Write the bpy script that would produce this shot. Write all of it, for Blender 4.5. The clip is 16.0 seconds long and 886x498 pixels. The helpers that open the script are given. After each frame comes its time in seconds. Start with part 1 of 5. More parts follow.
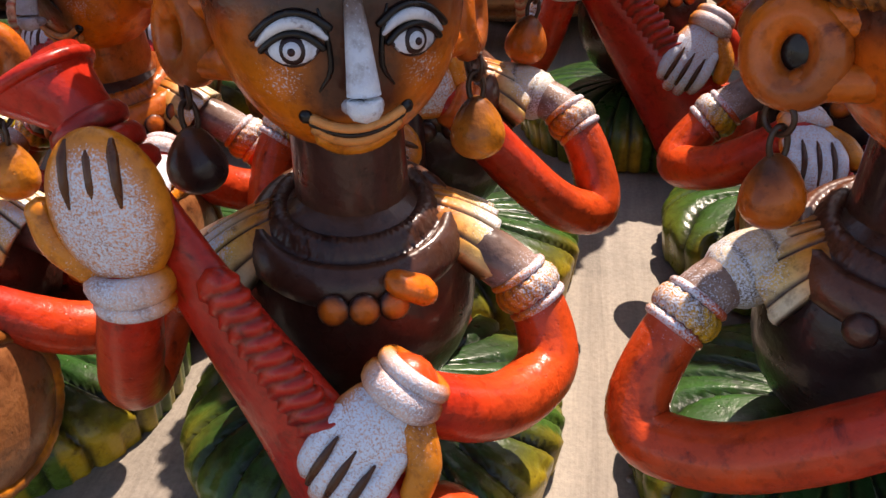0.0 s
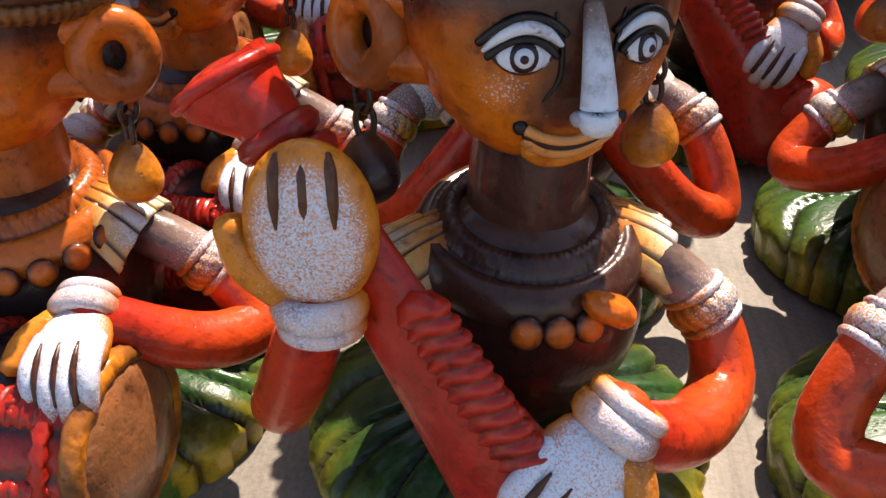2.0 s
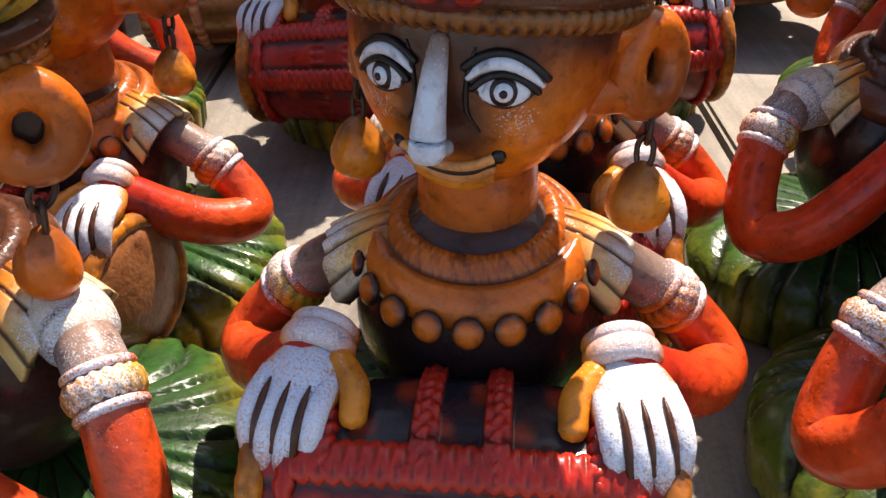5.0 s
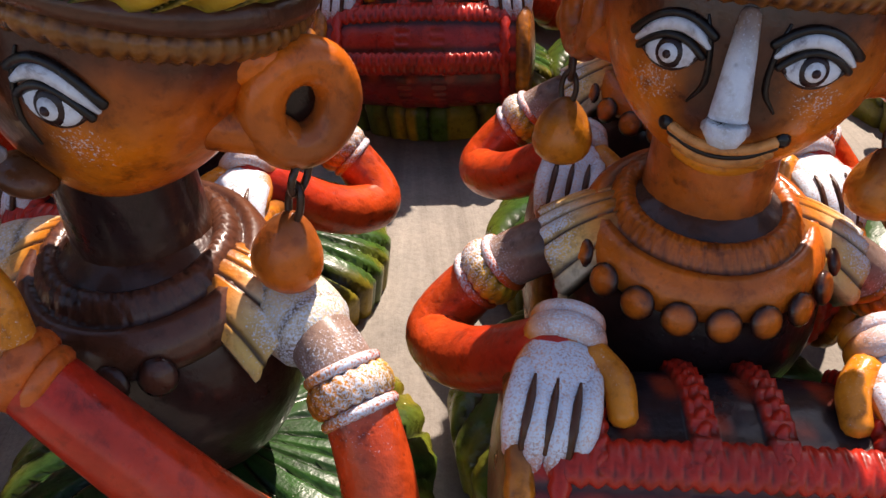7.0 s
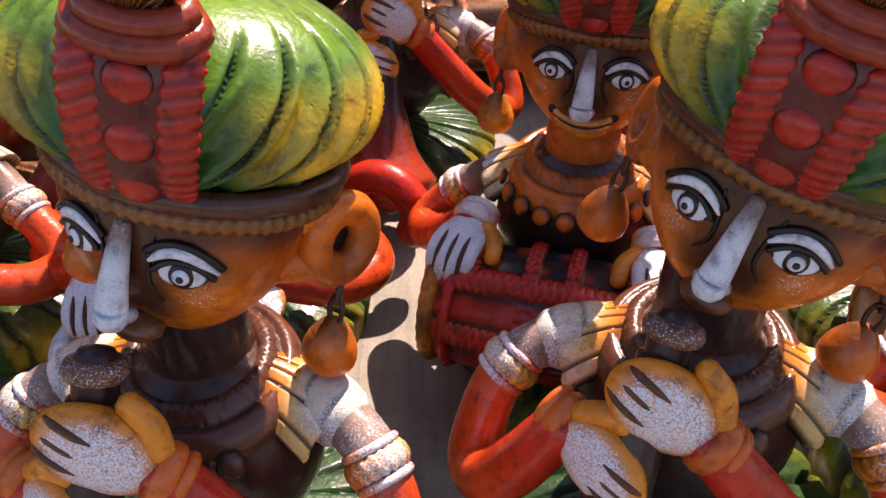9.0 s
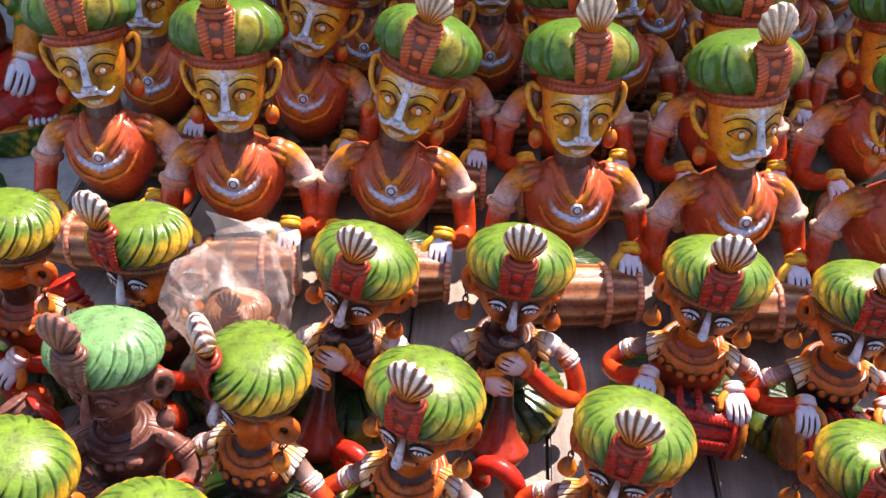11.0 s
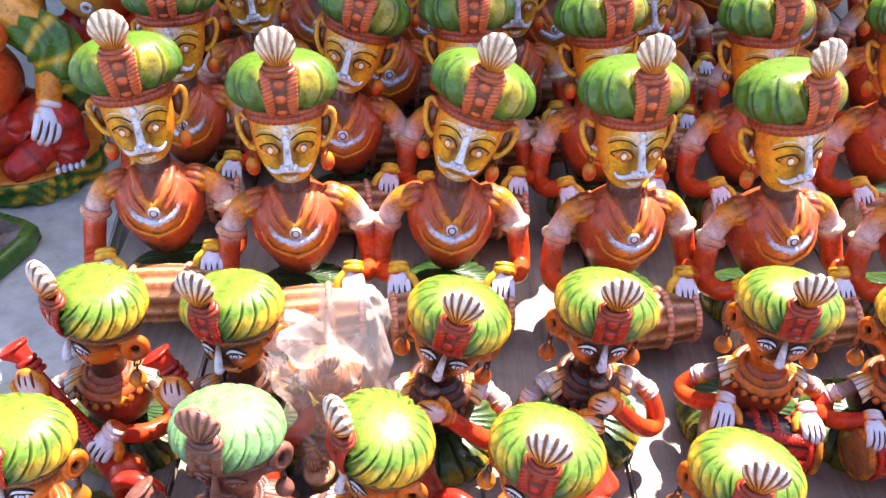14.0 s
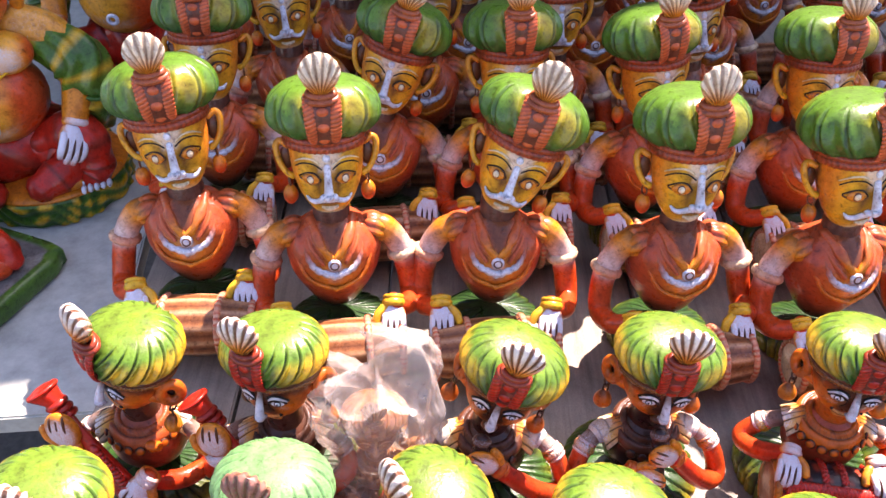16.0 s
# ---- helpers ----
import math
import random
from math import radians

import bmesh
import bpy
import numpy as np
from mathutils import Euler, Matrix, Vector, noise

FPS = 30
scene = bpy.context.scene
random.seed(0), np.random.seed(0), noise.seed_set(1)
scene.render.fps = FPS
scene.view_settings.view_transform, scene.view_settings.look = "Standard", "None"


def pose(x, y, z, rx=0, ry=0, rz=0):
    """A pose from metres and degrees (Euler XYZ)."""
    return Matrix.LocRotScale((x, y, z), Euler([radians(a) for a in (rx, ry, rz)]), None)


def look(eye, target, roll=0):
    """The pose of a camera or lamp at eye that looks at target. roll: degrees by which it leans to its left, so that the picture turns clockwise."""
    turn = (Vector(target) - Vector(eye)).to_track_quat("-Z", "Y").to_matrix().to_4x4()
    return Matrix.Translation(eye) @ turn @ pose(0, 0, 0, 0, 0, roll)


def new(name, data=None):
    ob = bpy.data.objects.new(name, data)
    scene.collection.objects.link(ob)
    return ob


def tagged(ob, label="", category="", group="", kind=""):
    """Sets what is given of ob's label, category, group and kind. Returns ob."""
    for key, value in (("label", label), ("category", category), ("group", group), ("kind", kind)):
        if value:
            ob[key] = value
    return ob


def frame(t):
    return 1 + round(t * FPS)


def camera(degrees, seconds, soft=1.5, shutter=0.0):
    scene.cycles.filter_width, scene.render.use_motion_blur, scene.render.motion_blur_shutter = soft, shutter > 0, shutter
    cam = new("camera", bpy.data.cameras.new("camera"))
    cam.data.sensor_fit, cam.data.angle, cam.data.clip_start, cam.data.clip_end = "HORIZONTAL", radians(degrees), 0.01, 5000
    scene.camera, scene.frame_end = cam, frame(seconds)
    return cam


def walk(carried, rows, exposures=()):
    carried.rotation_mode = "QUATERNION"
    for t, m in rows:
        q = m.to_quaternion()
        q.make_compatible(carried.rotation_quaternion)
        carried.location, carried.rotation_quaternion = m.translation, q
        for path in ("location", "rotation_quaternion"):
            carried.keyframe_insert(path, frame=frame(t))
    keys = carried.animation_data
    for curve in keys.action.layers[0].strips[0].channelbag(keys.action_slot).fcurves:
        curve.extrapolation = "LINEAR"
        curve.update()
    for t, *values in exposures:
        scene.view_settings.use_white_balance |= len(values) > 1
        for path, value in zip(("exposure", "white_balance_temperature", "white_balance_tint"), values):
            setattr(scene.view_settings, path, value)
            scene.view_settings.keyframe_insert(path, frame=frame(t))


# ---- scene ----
cam = camera(57.0, 16.0)

PATH = [
    (0, (0.031, -0.193, 0.141), (-0.18, 1.498, -0.906), -9.3),
    (0.5, (0.017, -0.193, 0.139), (-0.218, 1.482, -0.928), -9.1),
    (1, (0.003, -0.19, 0.143), (-0.198, 1.477, -0.944), -9.1),
    (1.5, (-0.006, -0.179, 0.145), (-0.16, 1.486, -0.952), -8.5),
    (2, (-0.01, -0.181, 0.147), (-0.128, 1.476, -0.966), -7.2),
    (2.5, (-0.022, -0.191, 0.17), (-0.113, 1.473, -0.935), -7.5),
    (3, (-0.034, -0.195, 0.165), (-0.089, 1.476, -0.932), -8.1),
    (3.5, (-0.07, -0.193, 0.165), (-0.146, 1.495, -0.905), -6.6),
    (4, (-0.099, -0.177, 0.155), (-0.1, 1.498, -0.939), -5.9),
    (4.2, (-0.105, -0.171, 0.155), (-0.091, 1.497, -0.949), -6.0),
    (6.3, (-0.149, -0.152, 0.141), (-0.027, 1.498, -0.982), -4.4),
    (6.5, (-0.156, -0.151, 0.142), (-0.02, 1.495, -0.987), -4.1),
    (7, (-0.171, -0.145, 0.149), (0.018, 1.488, -0.991), -3.3),
    (7.5, (-0.19, -0.143, 0.149), (0.031, 1.479, -1.0), -3.2),
    (8, (-0.222, -0.145, 0.16), (-0.015, 1.481, -0.987), -1.9),
    (8.5, (-0.251, -0.146, 0.162), (-0.039, 1.481, -0.981), -0.5),
    (9, (-0.279, -0.149, 0.19), (-0.065, 1.468, -0.966), -0.4),
    (9.5, (-0.309, -0.158, 0.243), (-0.117, 1.434, -0.953), -0.2),
    (9.7, (-0.314, -0.163, 0.281), (-0.125, 1.412, -0.937), -0.1),
    (11.8, (-0.332, -0.217, 0.507), (-0.311, 1.263, -0.838), 3.1),
    (12, (-0.347, -0.189, 0.507), (-0.27, 1.242, -0.889), 2.4),
    (12.5, (-0.407, -0.173, 0.506), (-0.287, 1.22, -0.924), 2.6),
    (13, (-0.418, -0.17, 0.515), (-0.222, 1.268, -0.862), 2.7),
    (13.5, (-0.426, -0.182, 0.511), (-0.225, 1.265, -0.854), 4.8),
    (14, (-0.412, -0.175, 0.521), (-0.219, 1.313, -0.801), 1.6),
    (14.5, (-0.423, -0.18, 0.534), (-0.232, 1.324, -0.771), 1.3),
    (15, (-0.43, -0.165, 0.518), (-0.247, 1.315, -0.815), 2.1),
    (15.5, (-0.433, -0.146, 0.517), (-0.271, 1.339, -0.813), 1.3),
    (16, (-0.437, -0.131, 0.522), (-0.262, 1.354, -0.806), 1.8),
]
walk(cam, [(t, look(eye, target, roll)) for t, eye, target, roll in PATH],
     [(0, 1.05, 7150, 20), (1.2, 0.95, 7000, 17), (2.7, 1.3, 6850, 15), (4, 1.3, 6850, 14), (7, 1.0, 6950, 19), (8, 1.25, 7050, 22), (9.5, 1.3, 6900, 25), (12.0, 1.85, 6700, 29), (13, 1.95, 6750, 28), (13.5, 2.5, 6750, 28), (14.5, 2.55, 6800, 29), (16, 2.2, 6850, 31)])

# ---------------------------------------------------------------- world and sun
SUN_EL, SUN_AZ = 55.0, 37.0          # degrees; azimuth from +y towards +x
world = bpy.data.worlds.new("world")
scene.world = world
world.use_nodes = True
wn = world.node_tree
sky = wn.nodes.new("ShaderNodeTexSky")
sky.sky_type = "NISHITA"
sky.sun_disc = False
sky.sun_elevation, sky.sun_rotation = radians(SUN_EL), radians(SUN_AZ)
wn.links.new(sky.outputs[0], wn.nodes["Background"].inputs[0])
wn.nodes["Background"].inputs[1].default_value = 0.12
sun = new("sun", bpy.data.lights.new("sun", "SUN"))
sun.data.energy, sun.data.angle, sun.data.color = 5.0, radians(0.6), (1.0, 0.92, 0.8)
sd = Vector((math.sin(radians(SUN_AZ)) * math.cos(radians(SUN_EL)), math.cos(radians(SUN_AZ)) * math.cos(radians(SUN_EL)), math.sin(radians(SUN_EL))))
sun.matrix_world = look(sd * 3, (0, 0, 0))


# ---------------------------------------------------------------- materials
def nodes_of(name):
    m = bpy.data.materials.new(name)
    m.use_nodes = True
    t = m.node_tree
    return m, t, t.nodes["Principled BSDF"]


def nd(t, kind, **inputs):
    n = t.nodes.new(kind)
    for k, v in inputs.items():
        n.inputs[k.replace("_", " ")].default_value = v
    return n


def ramp(t, src, stops):
    r = t.nodes.new("ShaderNodeValToRGB")
    r.color_ramp.elements[0].position, r.color_ramp.elements[0].color = stops[0][0], (*stops[0][1], 1)
    r.color_ramp.elements[1].position, r.color_ramp.elements[1].color = stops[-1][0], (*stops[-1][1], 1)
    for p, c in stops[1:-1]:
        e = r.color_ramp.elements.new(p)
        e.color = (*c, 1)
    t.links.new(src, r.inputs[0])
    return r.outputs[0]


def mixc(t, fac, a, b, mode="MIX"):
    m = t.nodes.new("ShaderNodeMix")
    m.data_type, m.blend_type = "RGBA", mode
    for s, v in ((0, fac), (6, a), (7, b)):
        if isinstance(v, (int, float)):
            m.inputs[s].default_value = v
        elif isinstance(v, tuple):
            m.inputs[s].default_value = (*v, 1)
        else:
            t.links.new(v, m.inputs[s])
    return m.outputs[2]


def maths(t, op, a, b=0.0, clamp=False):
    m = t.nodes.new("ShaderNodeMath")
    m.operation, m.use_clamp = op, clamp
    for s, v in ((0, a), (1, b)):
        if isinstance(v, (int, float)):
            m.inputs[s].default_value = v
        else:
            t.links.new(v, m.inputs[s])
    return m.outputs[0]


def painted_clay():
    """Airbrushed, varnished terracotta. 'paint' holds the brush colours with painted shade, 'spray' how thickly white
    was spattered on.
    """
    m, t, b = nodes_of("painted_clay")
    L = t.links
    pos = t.nodes.new("ShaderNodeTexCoord").outputs["Object"]
    paint = t.nodes.new("ShaderNodeAttribute")
    paint.attribute_name = "paint"
    spray = t.nodes.new("ShaderNodeAttribute")
    spray.attribute_name = "spray"
    n1 = nd(t, "ShaderNodeTexNoise", Scale=2500.0, Detail=2.0, Roughness=0.6)
    n2 = nd(t, "ShaderNodeTexNoise", Scale=85.0, Detail=4.0, Roughness=0.65)
    n3 = nd(t, "ShaderNodeTexNoise", Scale=420.0, Detail=3.0, Roughness=0.6)
    for n in (n1, n2, n3):
        L.new(pos, n.inputs["Vector"])
    speck = maths(t, "MULTIPLY", maths(t, "SUBTRACT", maths(t, "ADD", spray.outputs["Fac"], n1.outputs[0]), 0.96), 4.5, True)
    tone = ramp(t, n2.outputs[0], [(0.3, (0.66, 0.6, 0.56)), (0.5, (0.95, 0.95, 0.95)), (0.72, (1.16, 1.12, 1.02))])
    col = mixc(t, 1.0, paint.outputs["Color"], tone, "MULTIPLY")
    fine = ramp(t, n3.outputs[0], [(0.32, (0.62, 0.56, 0.52)), (0.46, (1, 1, 1))])
    col = mixc(t, 0.75, col, mixc(t, 1.0, col, fine, "MULTIPLY"))
    n4 = nd(t, "ShaderNodeTexNoise", Scale=190.0, Detail=5.0, Roughness=0.7, Distortion=0.4)
    L.new(pos, n4.inputs["Vector"])
    col = mixc(t, 1.0, col, ramp(t, n4.outputs[0], [(0.28, (0.3, 0.24, 0.24)), (0.43, (0.92, 0.9, 0.9)), (0.62, (1.06, 1.05, 1.02))]), "MULTIPLY")
    col = mixc(t, speck, col, (0.57, 0.62, 0.71))
    pit = nd(t, "ShaderNodeTexVoronoi", Scale=310.0)
    L.new(pos, pit.inputs["Vector"])
    pits = maths(t, "MULTIPLY", maths(t, "SUBTRACT", 0.12, pit.outputs["Distance"]), 6.0, True)
    col = mixc(t, maths(t, "MULTIPLY", pits, 0.55), col, (0.04, 0.018, 0.012))
    L.new(col, b.inputs["Base Color"])
    rough = ramp(t, n2.outputs[0], [(0.35, (0.42, 0.42, 0.42)), (0.65, (0.24, 0.24, 0.24))])
    L.new(rough, b.inputs["Roughness"])
    b.inputs["Coat Weight"].default_value = 0.22
    b.inputs["Specular IOR Level"].default_value = 0.22
    b.inputs["Coat Roughness"].default_value = 0.12
    h = maths(t, "ADD", maths(t, "MULTIPLY", n3.outputs[0], 0.5), n2.outputs[0])
    h = maths(t, "ADD", h, maths(t, "MULTIPLY", speck, 0.12))
    h = maths(t, "SUBTRACT", h, maths(t, "MULTIPLY", pits, 0.35))
    bump = nd(t, "ShaderNodeBump", Strength=0.5, Distance=0.0009)
    L.new(h, bump.inputs["Height"])
    L.new(bump.outputs[0], b.inputs["Normal"])
    return m


def old_wood():
    m, t, b = nodes_of("weathered_plank")
    L = t.links
    pos = t.nodes.new("ShaderNodeTexCoord").outputs["Object"]
    rnd = t.nodes.new("ShaderNodeObjectInfo").outputs["Random"]
    mp = nd(t, "ShaderNodeMapping", Scale=(90.0, 5.0, 90.0))
    off = t.nodes.new("ShaderNodeCombineXYZ")
    L.new(maths(t, "MULTIPLY", rnd, 13.0), off.inputs[1])
    L.new(off.outputs[0], mp.inputs["Location"])
    L.new(pos, mp.inputs["Vector"])
    grain = nd(t, "ShaderNodeTexNoise", Scale=1.0, Detail=6.0, Roughness=0.7, Distortion=0.6)
    L.new(mp.outputs[0], grain.inputs["Vector"])
    stain = nd(t, "ShaderNodeTexNoise", Scale=22.0, Detail=5.0, Roughness=0.65)
    dust = nd(t, "ShaderNodeTexNoise", Scale=700.0, Detail=3.0, Roughness=0.7)
    for n in (stain, dust):
        L.new(pos, n.inputs["Vector"])
    c = ramp(t, grain.outputs[0], [(0.25, (0.135, 0.112, 0.09)), (0.5, (0.235, 0.203, 0.165)), (0.75, (0.31, 0.275, 0.228))])
    c = mixc(t, 0.8, c, ramp(t, stain.outputs[0], [(0.3, (0.55, 0.55, 0.56)), (0.5, (0.95, 0.95, 0.94)), (0.7, (1.2, 1.18, 1.14))]), "MULTIPLY")
    c = mixc(t, 0.6, c, ramp(t, dust.outputs[0], [(0.3, (0.7, 0.68, 0.66)), (0.6, (1.1, 1.1, 1.1))]), "MULTIPLY")
    c = mixc(t, 1.0, c, ramp(t, rnd, [(0.0, (0.85, 0.86, 0.9)), (1.0, (1.08, 1.05, 1.0))]), "MULTIPLY")
    L.new(c, b.inputs["Base Color"])
    b.inputs["Roughness"].default_value = 0.75
    bump = nd(t, "ShaderNodeBump", Strength=0.5, Distance=0.001)
    L.new(maths(t, "ADD", grain.outputs[0], maths(t, "MULTIPLY", dust.outputs[0], 0.4)), bump.inputs["Height"])
    L.new(bump.outputs[0], b.inputs["Normal"])
    return m


def plain(name, col, rough, metal=0.0, var=0.3, scale=60.0):
    m, t, b = nodes_of(name)
    pos = t.nodes.new("ShaderNodeTexCoord").outputs["Object"]
    n = nd(t, "ShaderNodeTexNoise", Scale=scale, Detail=5.0, Roughness=0.65)
    t.links.new(pos, n.inputs["Vector"])
    lo, hi = tuple(v * (1 - var) for v in col), tuple(v * (1 + var) for v in col)
    t.links.new(ramp(t, n.outputs[0], [(0.3, lo), (0.7, hi)]), b.inputs["Base Color"])
    b.inputs["Roughness"].default_value, b.inputs["Metallic"].default_value = rough, metal
    bump = nd(t, "ShaderNodeBump", Strength=0.3, Distance=0.001)
    t.links.new(n.outputs[0], bump.inputs["Height"])
    t.links.new(bump.outputs[0], b.inputs["Normal"])
    return m


def plastic_film():
    m, t, b = nodes_of("plastic_film")
    L = t.links
    pos = t.nodes.new("ShaderNodeTexCoord").outputs["Object"]
    n = nd(t, "ShaderNodeTexNoise", Scale=130.0, Detail=5.0, Roughness=0.65)
    L.new(pos, n.inputs["Vector"])
    tr = t.nodes.new("ShaderNodeBsdfTransparent")
    tr.inputs[0].default_value = (0.97, 0.95, 0.93, 1)
    b.inputs["Base Color"].default_value = (0.6, 0.52, 0.46, 1)
    b.inputs["Roughness"].default_value = 0.12
    bump = nd(t, "ShaderNodeBump", Strength=0.5, Distance=0.002)
    L.new(n.outputs[0], bump.inputs["Height"])
    L.new(bump.outputs[0], b.inputs["Normal"])
    mx = t.nodes.new("ShaderNodeMixShader")
    L.new(maths(t, "ADD", maths(t, "MULTIPLY", n.outputs[0], 0.55), 0.03), mx.inputs[0])
    L.new(tr.outputs[0], mx.inputs[1])
    L.new(b.outputs[0], mx.inputs[2])
    L.new(mx.outputs[0], t.nodes["Material Output"].inputs["Surface"])
    return m


CLAY, WOOD, FILM = painted_clay(), old_wood(), plastic_film()
GROUND = plain("dark_ground", (0.09, 0.08, 0.07), 0.9)
WALL = plain("stall_backdrop", (0.05, 0.045, 0.04), 0.9)
CLOTH = plain("awning_cloth", (0.3, 0.26, 0.2), 0.9)
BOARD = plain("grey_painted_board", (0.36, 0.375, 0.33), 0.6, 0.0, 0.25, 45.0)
STEEL = plain("nail_steel", (0.25, 0.25, 0.26), 0.4, 0.9)

# ---------------------------------------------------------------- paint colours
RED = (0.43, 0.021, 0.009)
ORED = (0.53, 0.058, 0.011)
ORANGE = (0.56, 0.122, 0.009)
AMBER = (0.6, 0.195, 0.014)
YELLOW = (0.66, 0.37, 0.02)
GREEN = (0.068, 0.158, 0.018)
LIME = (0.104, 0.19, 0.022)
DGREEN = (0.03, 0.1, 0.018)
WHITE = (0.58, 0.62, 0.7)
CREAM = (0.68, 0.55, 0.36)
DARK = (0.028, 0.014, 0.014)
BROWN = (0.13, 0.045, 0.018)
TERRA = (0.4, 0.16, 0.06)
BANGLE = (0.5, 0.1, 0.016)
# brown laid into grooves, hollows and undersides as painted shade
SHADE_BROWN = (0.03, 0.012, 0.01)
BLACK = (0.008, 0.006, 0.006)


def arr(c, n):
    c = np.asarray(c, float)
    return np.repeat(c[None, :], n, 0) if c.ndim == 1 else c


def mix(a, b, f):
    f = np.clip(np.asarray(f, float), 0, 1)
    n = len(f)
    return arr(a, n) * (1 - f[:, None]) + arr(b, n) * f[:, None]


def step(e0, e1, x):
    u = np.clip((np.asarray(x, float) - e0) / (e1 - e0), 0, 1)
    return u * u * (3 - 2 * u)


# ---------------------------------------------------------------- clay modelling
class Clay:
    """Collects the pieces of one figure, which become one mesh."""

    def __init__(self):
        self.v, self.f, self.c, self.s, self.n = [], [], [], [], 0
        self.m = Matrix.Identity(4)

    def add(self, p, faces, col, spray=0.0):
        p = np.asarray(p, float).reshape(-1, 3)
        m = np.array(self.m)
        self.v.append(p @ m[:3, :3].T + m[:3, 3])
        self.f.append(np.asarray(faces) + self.n)
        self.c.append(arr(col, len(p)))
        self.s.append(np.full(len(p), spray) if np.isscalar(spray) else np.asarray(spray, float))
        self.n += len(p)

    def grid(self, P, col, spray=0.0):
        """A surface from rows of points; rows close on themselves."""
        r, n = P.shape[:2]
        i = np.arange(r - 1)[:, None] * n
        j = np.arange(n)[None, :]
        k = (j + 1) % n
        q = np.stack([i + j, i + k, i + n + k, i + n + j], -1).reshape(-1, 4)
        self.add(P.reshape(-1, 3), q, col, spray)

    def ball(self, c, r, col, spray=0.0, rot=None, n=14, shape=None):
        th = np.linspace(0, 2 * np.pi, n, endpoint=False)
        ph = np.linspace(-np.pi / 2, np.pi / 2, max(5, n // 2 + 1))
        cp = np.cos(ph)[:, None]
        U = np.stack([cp * np.cos(th), cp * np.sin(th), np.sin(ph)[:, None] + 0 * th], -1)
        Q = U * np.asarray(r if hasattr(r, "__len__") else (r, r, r))
        if shape:
            Q = shape(U, Q)
        flat = U.reshape(-1, 3)
        col = col(flat) if callable(col) else col
        spray = spray(flat) if callable(spray) else spray
        if rot is not None:
            Q = Q @ np.array(rot.to_3x3()).T
        self.grid(Q + np.asarray(c), col, spray)

    def tube(self, pts, rad, col, spray=0.0, n=10, sub=6, flat=1.0, up=(0, 0, 1), bumps=None, close=False, caps=True, crease_shade=0.0):
        """A round bar along a smooth line; flat squeezes it along its own 'up'."""
        pts = np.asarray(pts, float)
        rad = np.asarray(rad, float) if hasattr(rad, "__len__") else np.full(len(pts), rad)
        if not close and len(pts) > 2 and sub > 1:
            t = np.linspace(0, len(pts) - 1, (len(pts) - 1) * sub + 1)
            i = np.minimum(t.astype(int), len(pts) - 2)
            u = (t - i)[:, None]
            ext = np.vstack([2 * pts[0] - pts[1], pts, 2 * pts[-1] - pts[-2]])
            a, b, c, d = ext[i], ext[i + 1], ext[i + 2], ext[i + 3]
            P = 0.5 * (2 * b + (c - a) * u + (2 * a - 5 * b + 4 * c - d) * u ** 2 + (3 * b - a - 3 * c + d) * u ** 3)
            rad = np.interp(t, np.arange(len(pts)), rad)
            pts = P
        k = len(pts)
        if close:
            tan = np.roll(pts, -1, 0) - np.roll(pts, 1, 0)
        else:
            tan = np.gradient(pts, axis=0)
        tan /= np.linalg.norm(tan, axis=1, keepdims=True) + 1e-12
        ref = np.asarray(up, float)
        side = np.cross(tan, ref)
        bad = np.linalg.norm(side, axis=1) < 0.05
        side[bad] = np.cross(tan[bad], (0.0, 1.0, 0.02))
        side /= np.linalg.norm(side, axis=1, keepdims=True)
        top = np.cross(side, tan)
        ang = np.linspace(0, 2 * np.pi, n, endpoint=False)
        tt = np.linspace(0, 1, k)
        R = rad[:, None] * np.ones(n)
        G = np.zeros((k, n))
        # low points of the bumps darken: crease shade put into the colour
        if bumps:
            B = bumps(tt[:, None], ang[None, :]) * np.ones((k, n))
            R, G = R * B, step(0.5, 0.0, (B - B.min()) / max(1e-9, B.max() - B.min())) * crease_shade
        P = pts[:, None] + side[:, None] * (R * np.cos(ang))[..., None] + top[:, None] * (R * np.sin(ang) * flat)[..., None]
        T = np.repeat(tt, n)
        if close:
            P = np.concatenate([P, P[:1]], 0)
            T = np.append(T, np.ones(n))
            G = np.concatenate([G, G[:1]], 0)
        elif caps:
            e0, e1 = pts[0] - tan[0] * rad[0] * 0.7, pts[-1] + tan[-1] * rad[-1] * 0.7
            m0 = pts[0] - tan[0] * rad[0] * 0.45 + (P[0] - pts[0]) * 0.72
            m1 = pts[-1] + tan[-1] * rad[-1] * 0.45 + (P[-1] - pts[-1]) * 0.72
            P = np.concatenate([np.repeat(e0[None], n, 0)[None], m0[None], P, m1[None], np.repeat(e1[None], n, 0)[None]], 0)
            T = np.concatenate([np.zeros(2 * n), T, np.ones(2 * n)])
            G = np.concatenate([G[:1], G[:1], G, G[-1:], G[-1:]], 0)
        col = col(T) if callable(col) else col
        spray = spray(T) if callable(spray) else spray
        if crease_shade:
            col = mix(arr(col, len(T)), SHADE_BROWN, G.ravel())
        self.grid(P, col, spray)

    def ring(self, c, axis, R, r, col, spray=0.0, n=28, k=8, flat=1.0, squash=(1, 1), arc=None, bumps=None, crease_shade=0.0):
        q = Vector(axis).to_track_quat("Z", "Y").to_matrix()
        a = np.linspace(0, 2 * np.pi, n, endpoint=False) if arc is None else np.radians(np.linspace(arc[0], arc[1], n))
        P = np.stack([R * squash[0] * np.cos(a), R * squash[1] * np.sin(a), 0 * a], -1) @ np.array(q).T + np.asarray(c)
